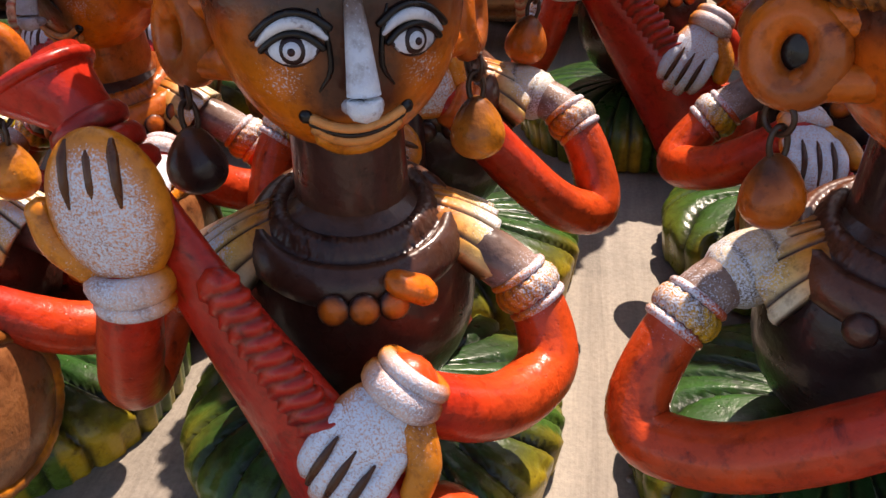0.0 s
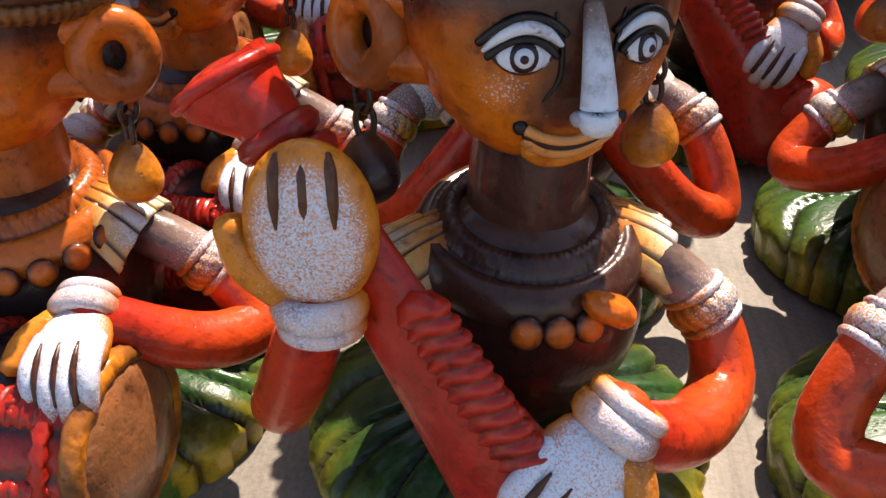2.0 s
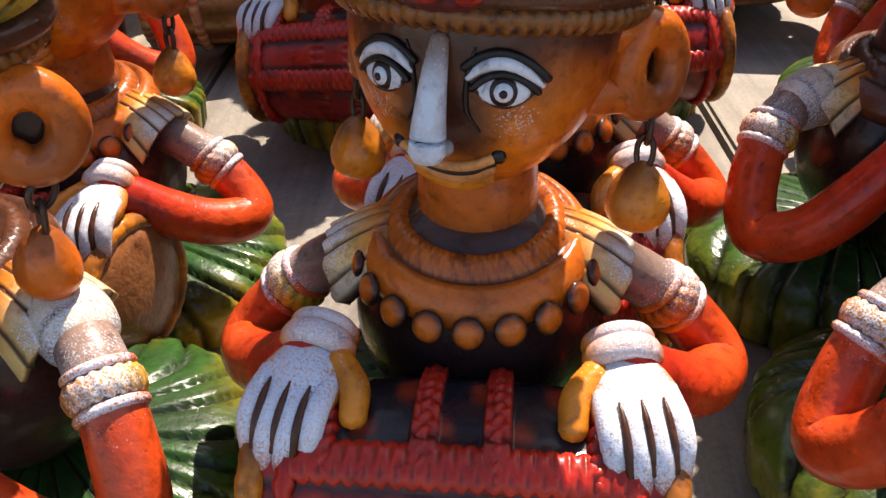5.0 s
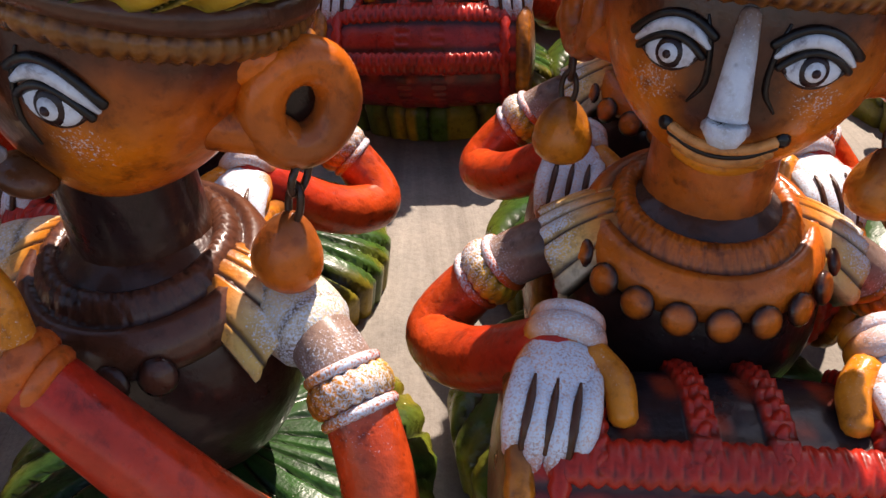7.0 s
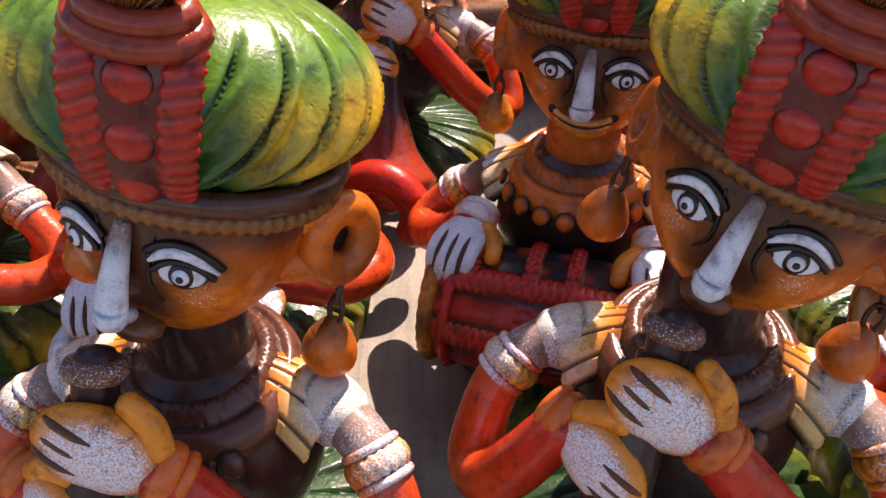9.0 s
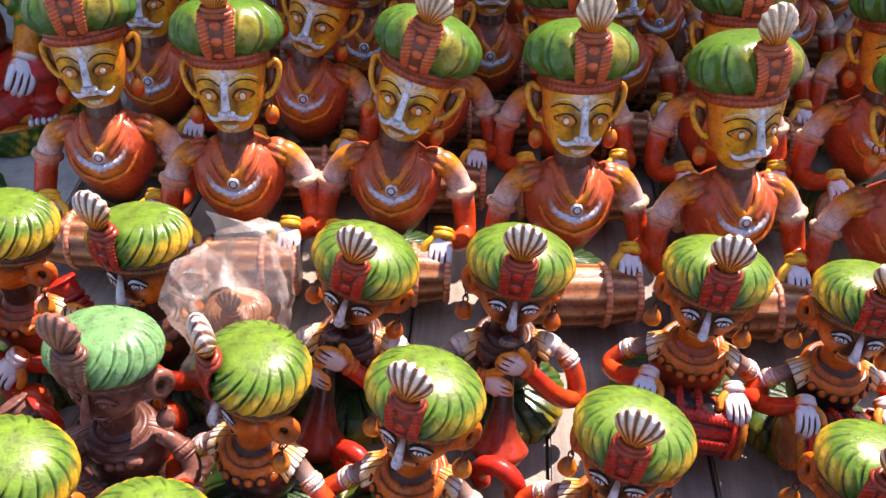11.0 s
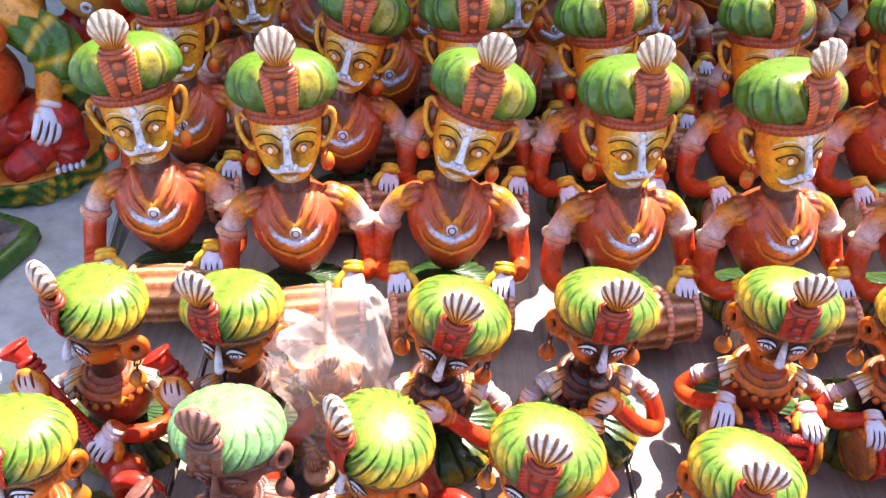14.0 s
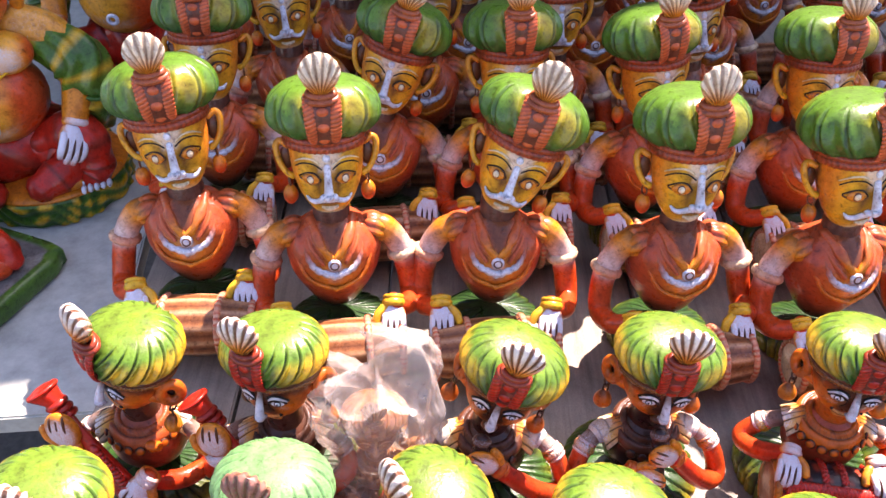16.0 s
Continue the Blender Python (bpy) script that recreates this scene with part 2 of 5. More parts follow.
        self.tube(P, r, col, spray, n=k, sub=1, flat=flat, up=axis, close=arc is None, bumps=bumps, crease_shade=crease_shade)

    def mesh(self, name, recolour=None):
        me = bpy.data.meshes.new(name)
        V, F, C, S = np.concatenate(self.v), np.concatenate(self.f), np.concatenate(self.c), np.concatenate(self.s)
        if recolour:
            C, S = recolour(V, C, S)
        me.vertices.add(len(V))
        me.vertices.foreach_set("co", V.astype(np.float32).ravel())
        me.loops.add(F.size)
        me.loops.foreach_set("vertex_index", F.astype(np.int32).ravel())
        me.polygons.add(len(F))
        me.polygons.foreach_set("loop_start", np.arange(0, F.size, 4, dtype=np.int32))
        me.polygons.foreach_set("use_smooth", np.ones(len(F), bool))
        me.update(calc_edges=True)
        at = me.color_attributes.new("paint", "FLOAT_COLOR", "POINT")
        at.data.foreach_set("color", np.c_[np.clip(C, 0, 1), np.ones(len(C))].astype(np.float32).ravel())
        sp = me.attributes.new("spray", "FLOAT", "POINT")
        sp.data.foreach_set("value", S.astype(np.float32))
        me.materials.append(CLAY)
        me.validate()
        return me


def turn_about(p, rx=0, ry=0, rz=0):
    return pose(*p) @ pose(0, 0, 0, rx, ry, rz) @ pose(-p[0], -p[1], -p[2])


def axes(o, y, z):
    """Axes at o whose second axis is y and whose third leans to z."""
    y = Vector(y).normalized()
    x = y.cross(Vector(z)).normalized()
    z = x.cross(y)
    m = Matrix((x, y, z)).transposed().to_4x4()
    m.translation = o
    return m


def hand(k, o, way, back, side, tint=WHITE, thumb=AMBER, s=1.0, bent=0.35, closed=False, band=None):
    """A carved hand with four fingers, a thumb and a double bangle. o: wrist; way: to the fingers; back: out of its back."""
    keep = k.m
    k.m = keep @ axes(o, way, back) @ Matrix.Scale(s, 4)
    edge = mix(tint, AMBER, np.array([0.55]))[0]
    k.ball((0, 0.0095, 0), (0.0092, 0.0122, 0.0048), lambda u: mix(AMBER, tint, 0.3 * step(0, 0.7, u[:, 2])), lambda u: 0.66 * step(-0.1, 0.5, u[:, 2]) * (1 - 0.5 * step(0.5, 1.0, abs(u[:, 0]))), n=22)
    if closed:
        k.ball((0, 0.0135, 0.0003), (0.0108, 0.0152, 0.0056), lambda u: mix(AMBER, tint, 0.22 * step(0.35, 0.85, u[:, 2])), lambda u: 0.52 * step(0.1, 0.85, u[:, 2]) + 0.08, n=36)
        for q in (-0.0042, 0.0, 0.0042):
            k.tube([(q * 1.05, 0.0162, 0.0052), (q * 1.05, 0.02, 0.0048), (q, 0.0246, 0.0033), (q * 0.9, 0.0268, 0.0016)], [0.0003, 0.0009, 0.001, 0.0006], (0.09, 0.03, 0.01), n=8, sub=4)
    for i in range(0 if closed else 4):
        x = -0.0064 + 0.00427 * i
        ln = (0.0228, 0.0252, 0.025, 0.0222)[i if side > 0 else 3 - i]
        k.tube([(x * 0.95, 0.008, 0.0013), (x, 0.015, 0.0018), (x, 0.5 * (0.016 + ln), 0.0012 - 0.003 * bent), (x * 0.93, ln, -0.0005 - 0.01 * bent)],
               [0.0026, 0.0028, 0.0027, 0.002], lambda t: mix(edge, ORED, 0.6 * step(0.85, 1, t)), lambda t: 0.66 - 0.2 * step(0.7, 1, t), n=10, sub=4, flat=0.95)
        if i < 3:
            q = x + 0.00213
            k.tube([(q, 0.0115, 0.0046), (q, 0.0155, 0.0041), (q, 0.0200, 0.0034 - 0.003 * bent), (q, 0.0235, 0.0018 - 0.008 * bent)], [0.0003, 0.0008, 0.001, 0.0008], (0.07, 0.022, 0.008), n=6, sub=4)
    k.tube([(side * 0.006, 0.002, 0.0005), (side * 0.0112, 0.007, 0.0002), (side * 0.0132, 0.0135, -0.001)], [0.0034, 0.0033, 0.0029], thumb, lambda t: 0.36 - 0.1 * t, n=12, sub=5)
    k.ball((0, -0.0025, 0), (0.0062, 0.0062, 0.0052), lambda u: mix(ORED, AMBER, step(-0.5, 0.8, u[:, 1])), n=18)
    for y, r, wide in ((-0.0012, 0.0023, 1.35), (-0.0052, 0.0016, 1.2)):
        k.ring((0, y, 0), (0, 1, 0), 0.0062, r, band if band else (lambda t: mix(mix(AMBER, ORED, 0.25 + 0.35 * np.cos(t * 6.28 + 1)), WHITE, 0.55 * step(0.0, 0.9, np.cos(t * 6.28 - 1.5)))), 0.06 if band else (lambda t: 0.24 + 0.3 * np.cos(t * 6.28 - 1.5)), n=28, k=10, squash=(1.0, 0.8), flat=wide)
    k.m = keep


def rounded(pts, times=3):
    """Cuts the corners of a line until it is a smooth curve; its ends stay."""
    p = np.asarray(pts, float)
    for _ in range(times):
        a, b = 0.75 * p[:-1] + 0.25 * p[1:], 0.25 * p[:-1] + 0.75 * p[1:]
        p = np.concatenate([p[:1], np.stack([a, b], 1).reshape(-1, 3), p[-1:]])
    return p


def arm(k, side, elbow, wrist, way, back, shoulder=(0.0255, 0.0005, 0.0605), cuff=(0.0365, -0.003, 0.0505), tint=WHITE, bent=0.35, thumb=None, s=0.82, closed=False, thumb_paint=AMBER, thick=1.0, band=None, sleeve=False):
    sx = lambda p: np.array((p[0] * side, p[1], p[2]))
    cu, el, wr = sx(cuff), np.array(elbow, float), np.array(wrist, float)
    out = el - 0.5 * (cu + wr)
    line = rounded([sx((0.016, 0.003, 0.06)), sx(shoulder), cu, el + 0.5 * out + 0.36 * (cu - el), el + 0.5 * out + 0.34 * (wr - el), 0.4 * el + 0.6 * wr + 0.3 * out - np.array((0, 0.001, 0.002)), wr])
    i = int(np.argmin(((line - cu) ** 2).sum(1)))
    tc, n = i / (len(line) - 1), len(line)
    rad = np.interp(np.linspace(0, 1, n), [0, tc, tc + 0.15, 0.8, 1], [0.0054, 0.0055, 0.0063, 0.0062, 0.005]) * thick
    k.tube(line, rad,
           lambda t: mix(mix(mix(DARK, (0.3, 0.2, 0.16), step(0.5 * tc, 0.92 * tc, t)), ORED, step(tc, tc + 0.03, t)), RED, step(0.65, 0.95, t)),
           lambda t: 0.5 * step(0.55 * tc, 0.95 * tc, t) * step(tc + 0.02, tc - 0.04, t) + 0.34 * step(tc, tc + 0.03, t) * step(tc + 0.14, tc + 0.03, t), n=22, sub=1)
    if sleeve:
        part_of = line[max(1, int(0.22 * i)):int(0.82 * i)]
        k.tube(part_of, np.linspace(0.0082, 0.0068, len(part_of)), lambda t: mix(mix(AMBER, CREAM, step(0.1, 0.6, t)), YELLOW, 0.4 * step(0.5, 0.1, t)), lambda t: 0.3 + 0.25 * t, n=30, sub=4, bumps=lambda t, a: 1 + 0.035 * np.abs(np.sin(t * 6.28 * 1.5 + 0.5 * np.sin(a))), crease_shade=0.75)
    ax = Vector(line[i + 1] - line[i - 1]).normalized()
    at = Vector(line[i])
    zig = lambda t, a: 1 + 0.1 * np.sin(t * 6.28 * 17 + 2.5 * np.sin(a))
    k.ring(at, ax, 0.0054 * thick, 0.0016, lambda t: mix(AMBER, YELLOW, 0.5 + 0.5 * np.cos(t * 6.28)), lambda t: 0.36 + 0.22 * np.sin(t * 6.28), n=84, k=12, flat=1.6, bumps=zig, crease_shade=0.6)
    for d, r in ((0.0036, 0.0014), (-0.0034, 0.0013)):
        k.ring(at + ax * d, ax, 0.0055 * thick, r * 0.72, lambda t: mix(AMBER, ORED, 0.4 + 0.4 * np.cos(t * 6.28)), lambda t: 0.4 + 0.24 * np.sin(t * 6.28), n=32, k=8)
    hand(k, wrist, way, back, thumb if thumb else side, tint=tint, thumb=thumb_paint, bent=bent, s=s, closed=closed, band=band)


def skirt(k, rx=0.0455, ry=0.043, h=0.0225, n=24):
    """The pleated green dhoti spread round the crossed legs."""
    th = np.linspace(0, 2 * np.pi, n * 12, endpoint=False)
    v = np.linspace(0, 1, 24)
    prof_r = np.where(v < 0.3, 0.965 + 0.117 * v, np.cos((v - 0.3) / 0.7 * np.pi / 2) ** 0.7)
    prof_z = np.where(v < 0.3, v * 1.5, 0.45 + 0.55 * np.sin((v - 0.3) / 0.7 * np.pi / 2))
    sway = 0.9 * np.abs(np.sin(th * 0.5 + 0.785))[None] * step(0.2, 1, v)[:, None]
    ph = th[None] * n / (2 * np.pi) + 1.6 * sway + 0.35 * np.sin(3 * th)[None] + 0.22 * np.sin(7 * th)[None]
    f = ph % 1
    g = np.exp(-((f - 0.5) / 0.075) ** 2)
    fade = step(0.99, 0.75, v)[:, None]
    r = prof_r[:, None] * (1 - 0.045 * g * fade + 0.02 * (f - 0.5) * fade)
    z = prof_z[:, None] * h - 0.0022 * g * fade * step(0.2, 0.4, v)[:, None]
    P = np.stack([rx * r * np.cos(th), 0.004 + ry * r * np.sin(th), np.maximum(z, 0.0002)], -1)
    cell = np.floor(ph)
    yel = 0.5 + 0.5 * np.sin(cell * 2.4 + 1.5 * np.sin(cell)) * np.ones_like(ph)
    yel = np.clip((0.1 + 0.9 * yel) * step(0.8, 0.15, v)[:, None], 0, 1)
    # darker inwards, grooves near black: pleat shade put into the colour
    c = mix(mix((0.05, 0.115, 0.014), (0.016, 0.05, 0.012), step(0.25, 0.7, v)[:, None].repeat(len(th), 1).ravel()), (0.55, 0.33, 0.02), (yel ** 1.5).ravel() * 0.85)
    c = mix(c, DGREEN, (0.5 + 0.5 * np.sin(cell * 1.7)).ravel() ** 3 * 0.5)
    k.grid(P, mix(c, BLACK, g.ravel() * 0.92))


def torso(k, beads=9, bib=ORANGE, collar=None, gap=18, body=DARK, cap=CREAM):
    collar = bib if collar is None else collar
    # brown towards top and +x: a lit side painted onto the dark body
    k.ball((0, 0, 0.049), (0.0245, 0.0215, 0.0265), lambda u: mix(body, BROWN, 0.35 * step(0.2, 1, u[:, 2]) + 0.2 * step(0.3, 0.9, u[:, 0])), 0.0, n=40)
    # flat bib that slopes away from the neck: hatched inner roll, groove, smooth outer roll
    th = np.linspace(0, 2 * np.pi, 240, endpoint=False)
    prof = [(0.0108, 0.0640), (0.0126, 0.0672), (0.0143, 0.0683), (0.0158, 0.0674), (0.0169, 0.0655), (0.0173, 0.0645), (0.0181, 0.0653), (0.0195, 0.0651), (0.0209, 0.0636), (0.0219, 0.0615), (0.0221, 0.0592), (0.0210, 0.0578)]
    rows, cols = [], []
    for i, (r, z) in enumerate(prof):
        z += 0.0042
        hatch = (np.sin(th * 72 + i * 2.4) + 0.6 * np.sin(th * 41 - i * 2.1)) * (0.55 if 1 <= i <= 4 else 0)
        dip = -0.0022 * (0.6 + (r - 0.011) / 0.011) * np.cos(th)             # the front hangs lower
        rows.append(np.stack([(r + 0.0003 * hatch) * np.sin(th), -0.001 - (r * 0.95 + 0.0003 * hatch) * np.cos(th), z + dip + 0.00025 * hatch], -1))
        c = mix(collar, BROWN, 0.12 + 0.12 * np.sin(th * 5 + 1) + 0.3 * step(0.2, -0.8, np.cos(th)))
        # hatching, groove and rim edges of the bib carry painted shade
        cols.append(mix(mix(c, SHADE_BROWN, 0.5 * step(0.1, -0.7, hatch) * (1 if 1 <= i <= 4 else 0)), SHADE_BROWN, 0.85 * (i in (0, 5, 11)) + 0.3 * (i in (4, 6, 10)) + 0 * th))
    k.grid(np.stack(rows), np.concatenate(cols))
    for i in range(beads):
        a = radians(-90 + (i - (beads - 1) / 2) * gap)
        x, y, zz = 0.0232 * math.cos(a), -0.001 + 0.0222 * math.sin(a), 0.0601 + 0.0044 * (1 + math.sin(a))
        k.ball((x, y, zz), (0.0031, 0.0014, 0.0031), lambda u: mix(SHADE_BROWN, bib, step(0.95, 0.55, np.hypot(u[:, 0], u[:, 2]))), 0.0, rot=(pose(0, 0, 0, 0, 0, math.degrees(a) + 90) @ pose(0, 0, 0, -18, 0, 0)).to_3x3(), n=16)
    # pleated shoulder capes: fans of folds from the collar over the shoulder
    for s in (-1, 1):
        u = np.linspace(0, 1, 22)
        w = np.linspace(-1, 1, 130)
        nf = 7
        rows, cols, sprays = [], [], []
        for uu in u:
            q = w * nf * 0.5 + 0.25 * np.sin(5 * w)
            groove = np.exp(-((q % 1 - 0.5) / 0.085) ** 2)
            lift = 0.00015 * np.abs(np.cos(np.pi * (q % 1 - 0.0)))
            ang = w * radians(60 + 16 * uu)
            span = 0.0104 + 0.0016 * uu
            x = 0.0122 + 0.0172 * uu - 0.0036 * uu * np.abs(w) ** 2
            top = 0.0716 - 0.0026 * uu - 0.0042 * uu ** 2.2
            y = 0.001 - 0.0012 * uu + span * np.sin(ang)
            z = top - span * (1.0 - 0.15 * uu) * (1 - np.cos(ang)) - 0.0007 * groove * (0.5 + 0.5 * uu)
            tip = 0.0003 * np.cos(2 * np.pi * q) * step(0.7, 1.0, uu)
            outer = np.stack([s * (x + tip), y * (1 + 0.05 * uu), z + lift * (0.3 + 0.7 * uu)], -1)
            inner = np.stack([s * (x - 0.002), y * 0.86, z - 0.0022], -1)
            rows.append(np.concatenate([outer, inner[::-1]], 0))
            c = mix(mix(BROWN, AMBER, step(0.1, 0.5, uu) + 0 * w), mix(cap, YELLOW, 0.35 + 0.35 * np.sin(q * 2.1 + s)), step(0.35, 0.8, uu) + 0 * w)
            # fold grooves and the inner side are coloured dark, as shade
            c = mix(c, SHADE_BROWN, np.clip(groove * 1.1, 0, 0.92))
            cols += [c, arr(SHADE_BROWN, len(w))]
            sprays += [0.62 * step(0.3, 0.9, uu) * (1 - groove) * (0.7 + 0.3 * np.cos(3 * w + 0.6)), 0 * w]
        rows.append(np.concatenate([rows[-1][len(w):][::-1], rows[-1][len(w):]], 0))
        cols += [arr(SHADE_BROWN, len(w)), arr(SHADE_BROWN, len(w))]
        sprays += [0 * w, 0 * w]
        k.grid(np.stack(rows), np.concatenate(cols), np.concatenate(sprays))


# head: chin at z 0.083, crown hidden under the turban
def half(z):
    s = np.clip((np.asarray(z, float) - 0.0825) / 0.0345, 0, 1)
    a = 0.0232 * (1 - (1 - s) ** 2.5) ** 0.6
    b = 0.0195 * (1 - (1 - s) ** 2.3) ** 0.55
    return a + 1e-6, b + 1e-6, -0.0035 * (1 - s)


def face_y(x, z):
    a, b, o = half(z)
    return o - b * (1 - min(abs(x) / float(a), 0.99) ** 2.3) ** (1 / 2.3)


def on_face(x, z, off=0.0):
    e = 0.0006
    n = Vector((-(face_y(x + e, z) - face_y(x - e, z)) / (2 * e), 1.0, -(face_y(x, z + e) - face_y(x, z - e)) / (2 * e))) * -1
    n.normalize()
    return Vector((x, face_y(x, z), z)) + n * off, n


def draw(k, pts, r, col, off=0.0, spray=0.0, n=6, sub=3, flat=1.0):
    k.tube([tuple(on_face(x, z, off)[0]) for x, z in pts], r, col, spray, n=n, sub=sub, up=(0, 1, 0), flat=flat)


def spot(k, x, z, rx, rz, th, col, off=0.0, spray=0.0, n=14, roll=0):
    p, nrm = on_face(x, z, off)
    m = axes(p, (0, 0, 1), nrm).to_3x3() @ pose(0, 0, 0, 0, 0, roll).to_3x3()
    k.ball(p, (rx, rz, th), col, spray, rot=m, n=n)


def earring(k, s, col, x=0.0282, y=0.0075, z=0.0965):
    wire = (0.05, 0.025, 0.015)
    k.ring((s * x, y, z - 0.0028), (1, 0.25, 0), 0.0028, 0.0006, wire, n=18, k=6)
    k.ring((s * x, y - 0.0005, z - 0.0072), (0.3, 1, 0), 0.0026, 0.0006, wire, n=18, k=6, squash=(0.6, 1.2))

    def pear(U, Q):
        w = 1 - 0.3 * U[..., 2:3]
        return Q * np.concatenate([w, w, np.ones_like(w)], -1)
    k.ball((s * x, y - 0.0005, z - 0.0155), (0.0056, 0.0051, 0.0067), lambda u: mix(col, BROWN, 0.65 * step(0.1, 0.8, u[:, 2]) + 0.4 * step(0.3, -0.7, u[:, 0])), 0.0, n=24, shape=pear)


def turban(k, plume=(0.36, 0.018, 0.009), lines=1.0, folds=9.2, tall=False):
    th = np.linspace(0, 2 * np.pi, 320, endpoint=False)
    ph = np.radians(np.linspace(-80, 90, 56))
    T, Ph = np.meshgrid(th, ph)
    d = np.abs((T + np.pi) % (2 * np.pi) - np.pi)          # angle from the front
    up = np.sin(Ph)
    slant = 0.4 if tall else 1.3
    g = (d * folds / np.pi - slant * Ph) % 1
    cut = np.exp(-((g - 0.5) / 0.075) ** 2) * step(0.93, 0.6, up) * step(-0.95, -0.6, up) * step(0.2, 0.5, d) * lines
    front = np.exp(-(d / 0.3) ** 2) * step(0.98, 0.6, up)
    lobe = 1 - (0.2 if tall else 0.14) * front * step(-0.5, 0.4, up) + 0.045 * np.sin(g * 2 * np.pi - 1.57) * step(0.8, 0.4, up)
    r = np.cos(Ph) ** (0.62 if tall else 0.8) * lobe * (1 - 0.11 * cut)
    rz = np.where(up > 0, 0.0205 if tall else 0.0175, 0.0145)
    X = 0.0348 * r * np.sin(T)
    Y = 0.003 - 0.0308 * r * np.cos(T)
    Z = 0.1295 + rz * up * (1 - 0.2 * front * step(0, 1, up)) - 0.0012 * cut
    cell = np.floor(d * folds / np.pi - slant * Ph)
    yel = np.clip(0.8 * (0.5 + 0.5 * np.sin(cell * 1.9 + 0.6)) + 0.55, 0, 1) * step(0.62, 0.12, up) * step(-0.85, -0.3, up) * step(0.35, 0.8, d)
    # pale crown, dark underside and cuts: light and shade painted into the green
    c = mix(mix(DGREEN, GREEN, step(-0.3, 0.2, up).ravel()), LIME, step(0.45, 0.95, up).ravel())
    if tall:
        yel = step(0.3, 1.0, 0.5 + 0.5 * np.sin(2 * T + 0.5 * Ph + 0.9)) * step(-0.5, 0.2, up) * step(0.95, 0.6, up) * 0.42
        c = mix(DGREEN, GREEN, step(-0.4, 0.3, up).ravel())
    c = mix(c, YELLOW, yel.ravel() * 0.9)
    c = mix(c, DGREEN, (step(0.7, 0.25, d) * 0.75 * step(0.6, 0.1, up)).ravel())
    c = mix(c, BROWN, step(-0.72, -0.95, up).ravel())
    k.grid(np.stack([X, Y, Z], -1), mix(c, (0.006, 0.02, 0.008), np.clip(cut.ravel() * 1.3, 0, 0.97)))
    # plume panel
    line = [(-0.0218, 0.1200), (-0.0238, 0.1225), (-0.0256, 0.1272), (-0.0264, 0.1335), (-0.0258, 0.1402), (-0.0235, 0.1455)]
    line = [(y - (0.0022 if tall else 0.0008), z) for y, z in line]
    k.tube([(0, y + 0.001, z) for y, z in line], 0.0088, mix(plume, DARK, np.array([0.8]))[0], n=12, sub=4, flat=0.32, up=(0, 1, 0.3))
    herr = lambda t, a: 1 + 0.08 * np.sin(t * 6.28 * 13 + 2.6 * np.cos(a))
    for s in (-1, 1):
        k.tube([(s * (0.0058 + 0.0005 * i), y - 0.0008, z) for i, (y, z) in enumerate(line)], [0.0026, 0.0031, 0.0033, 0.0033, 0.0032, 0.0028], plume, n=18, sub=20, flat=0.46, up=(0, 1, 0.3), bumps=herr, crease_shade=0.55)
    for y, z in ((-0.0236, 0.1222), (-0.0265, 0.1305), (-0.0262, 0.1395)):
        k.ball((0, y - (0.0024 if tall else 0.0014), z), (0.0042, 0.0021, 0.0036), lambda u: mix(SHADE_BROWN, plume, step(1.0, 0.7, np.hypot(u[:, 0], u[:, 2]))), n=18)
    for z, w in ((0.1465, 0.0092), (0.1492, 0.0074)):
        k.ring((0, -0.0235, z), (0, -0.3, 1), w, 0.0022, mix(plume, BROWN, np.array([0.55]))[0], n=24, k=8, squash=(1, 0.6))

    # shell-shaped fan
    def ribs(U, Q):
        ang = np.arctan2(Q[..., 0], Q[..., 2] + 0.0145)
        w = 0.5 + 0.5 * step(-1, 0.35, U[..., 2])
        Q = Q * np.stack([w, np.ones_like(w), np.ones_like(w)], -1)
        out = np.sign(U[..., 1]) * 0.0009 * np.cos(ang * 30) * step(0, 0.3, np.abs(U[..., 1]))
        return Q + np.stack([0 * out, out, 0 * out], -1)

    def shell(u):
        ang = np.arctan2(u[:, 0] * 0.0135, u[:, 2] * 0.0145 + 0.0145)
        c = mix(mix(BROWN, AMBER, step(-0.95, -0.45, u[:, 2])), mix(CREAM, WHITE, np.array([0.15 if tall else 0.5]))[0], step(-0.5, 0.3, u[:, 2]) if tall else step(-0.35, 0.75, u[:, 2]))
        return mix(c, BROWN, step(0.15, -0.6, np.cos(ang * 30)) * (0.6 if tall else 0.95))
    k.ball((0, -0.0258, 0.1595 if tall else 0.1625), (0.0124 if tall else 0.0138, 0.0046 if tall else 0.0058, 0.0148), shell, lambda u: 0.3 * step(0.0, 0.7, u[:, 2]) * step(-0.4, 0.3, np.cos(np.arctan2(u[:, 0] * 0.0135, u[:, 2] * 0.0145 + 0.0145) * 30)), rot=pose(0, 0, 0, 9, 0, 0).to_3x3(), n=150, shape=ribs)


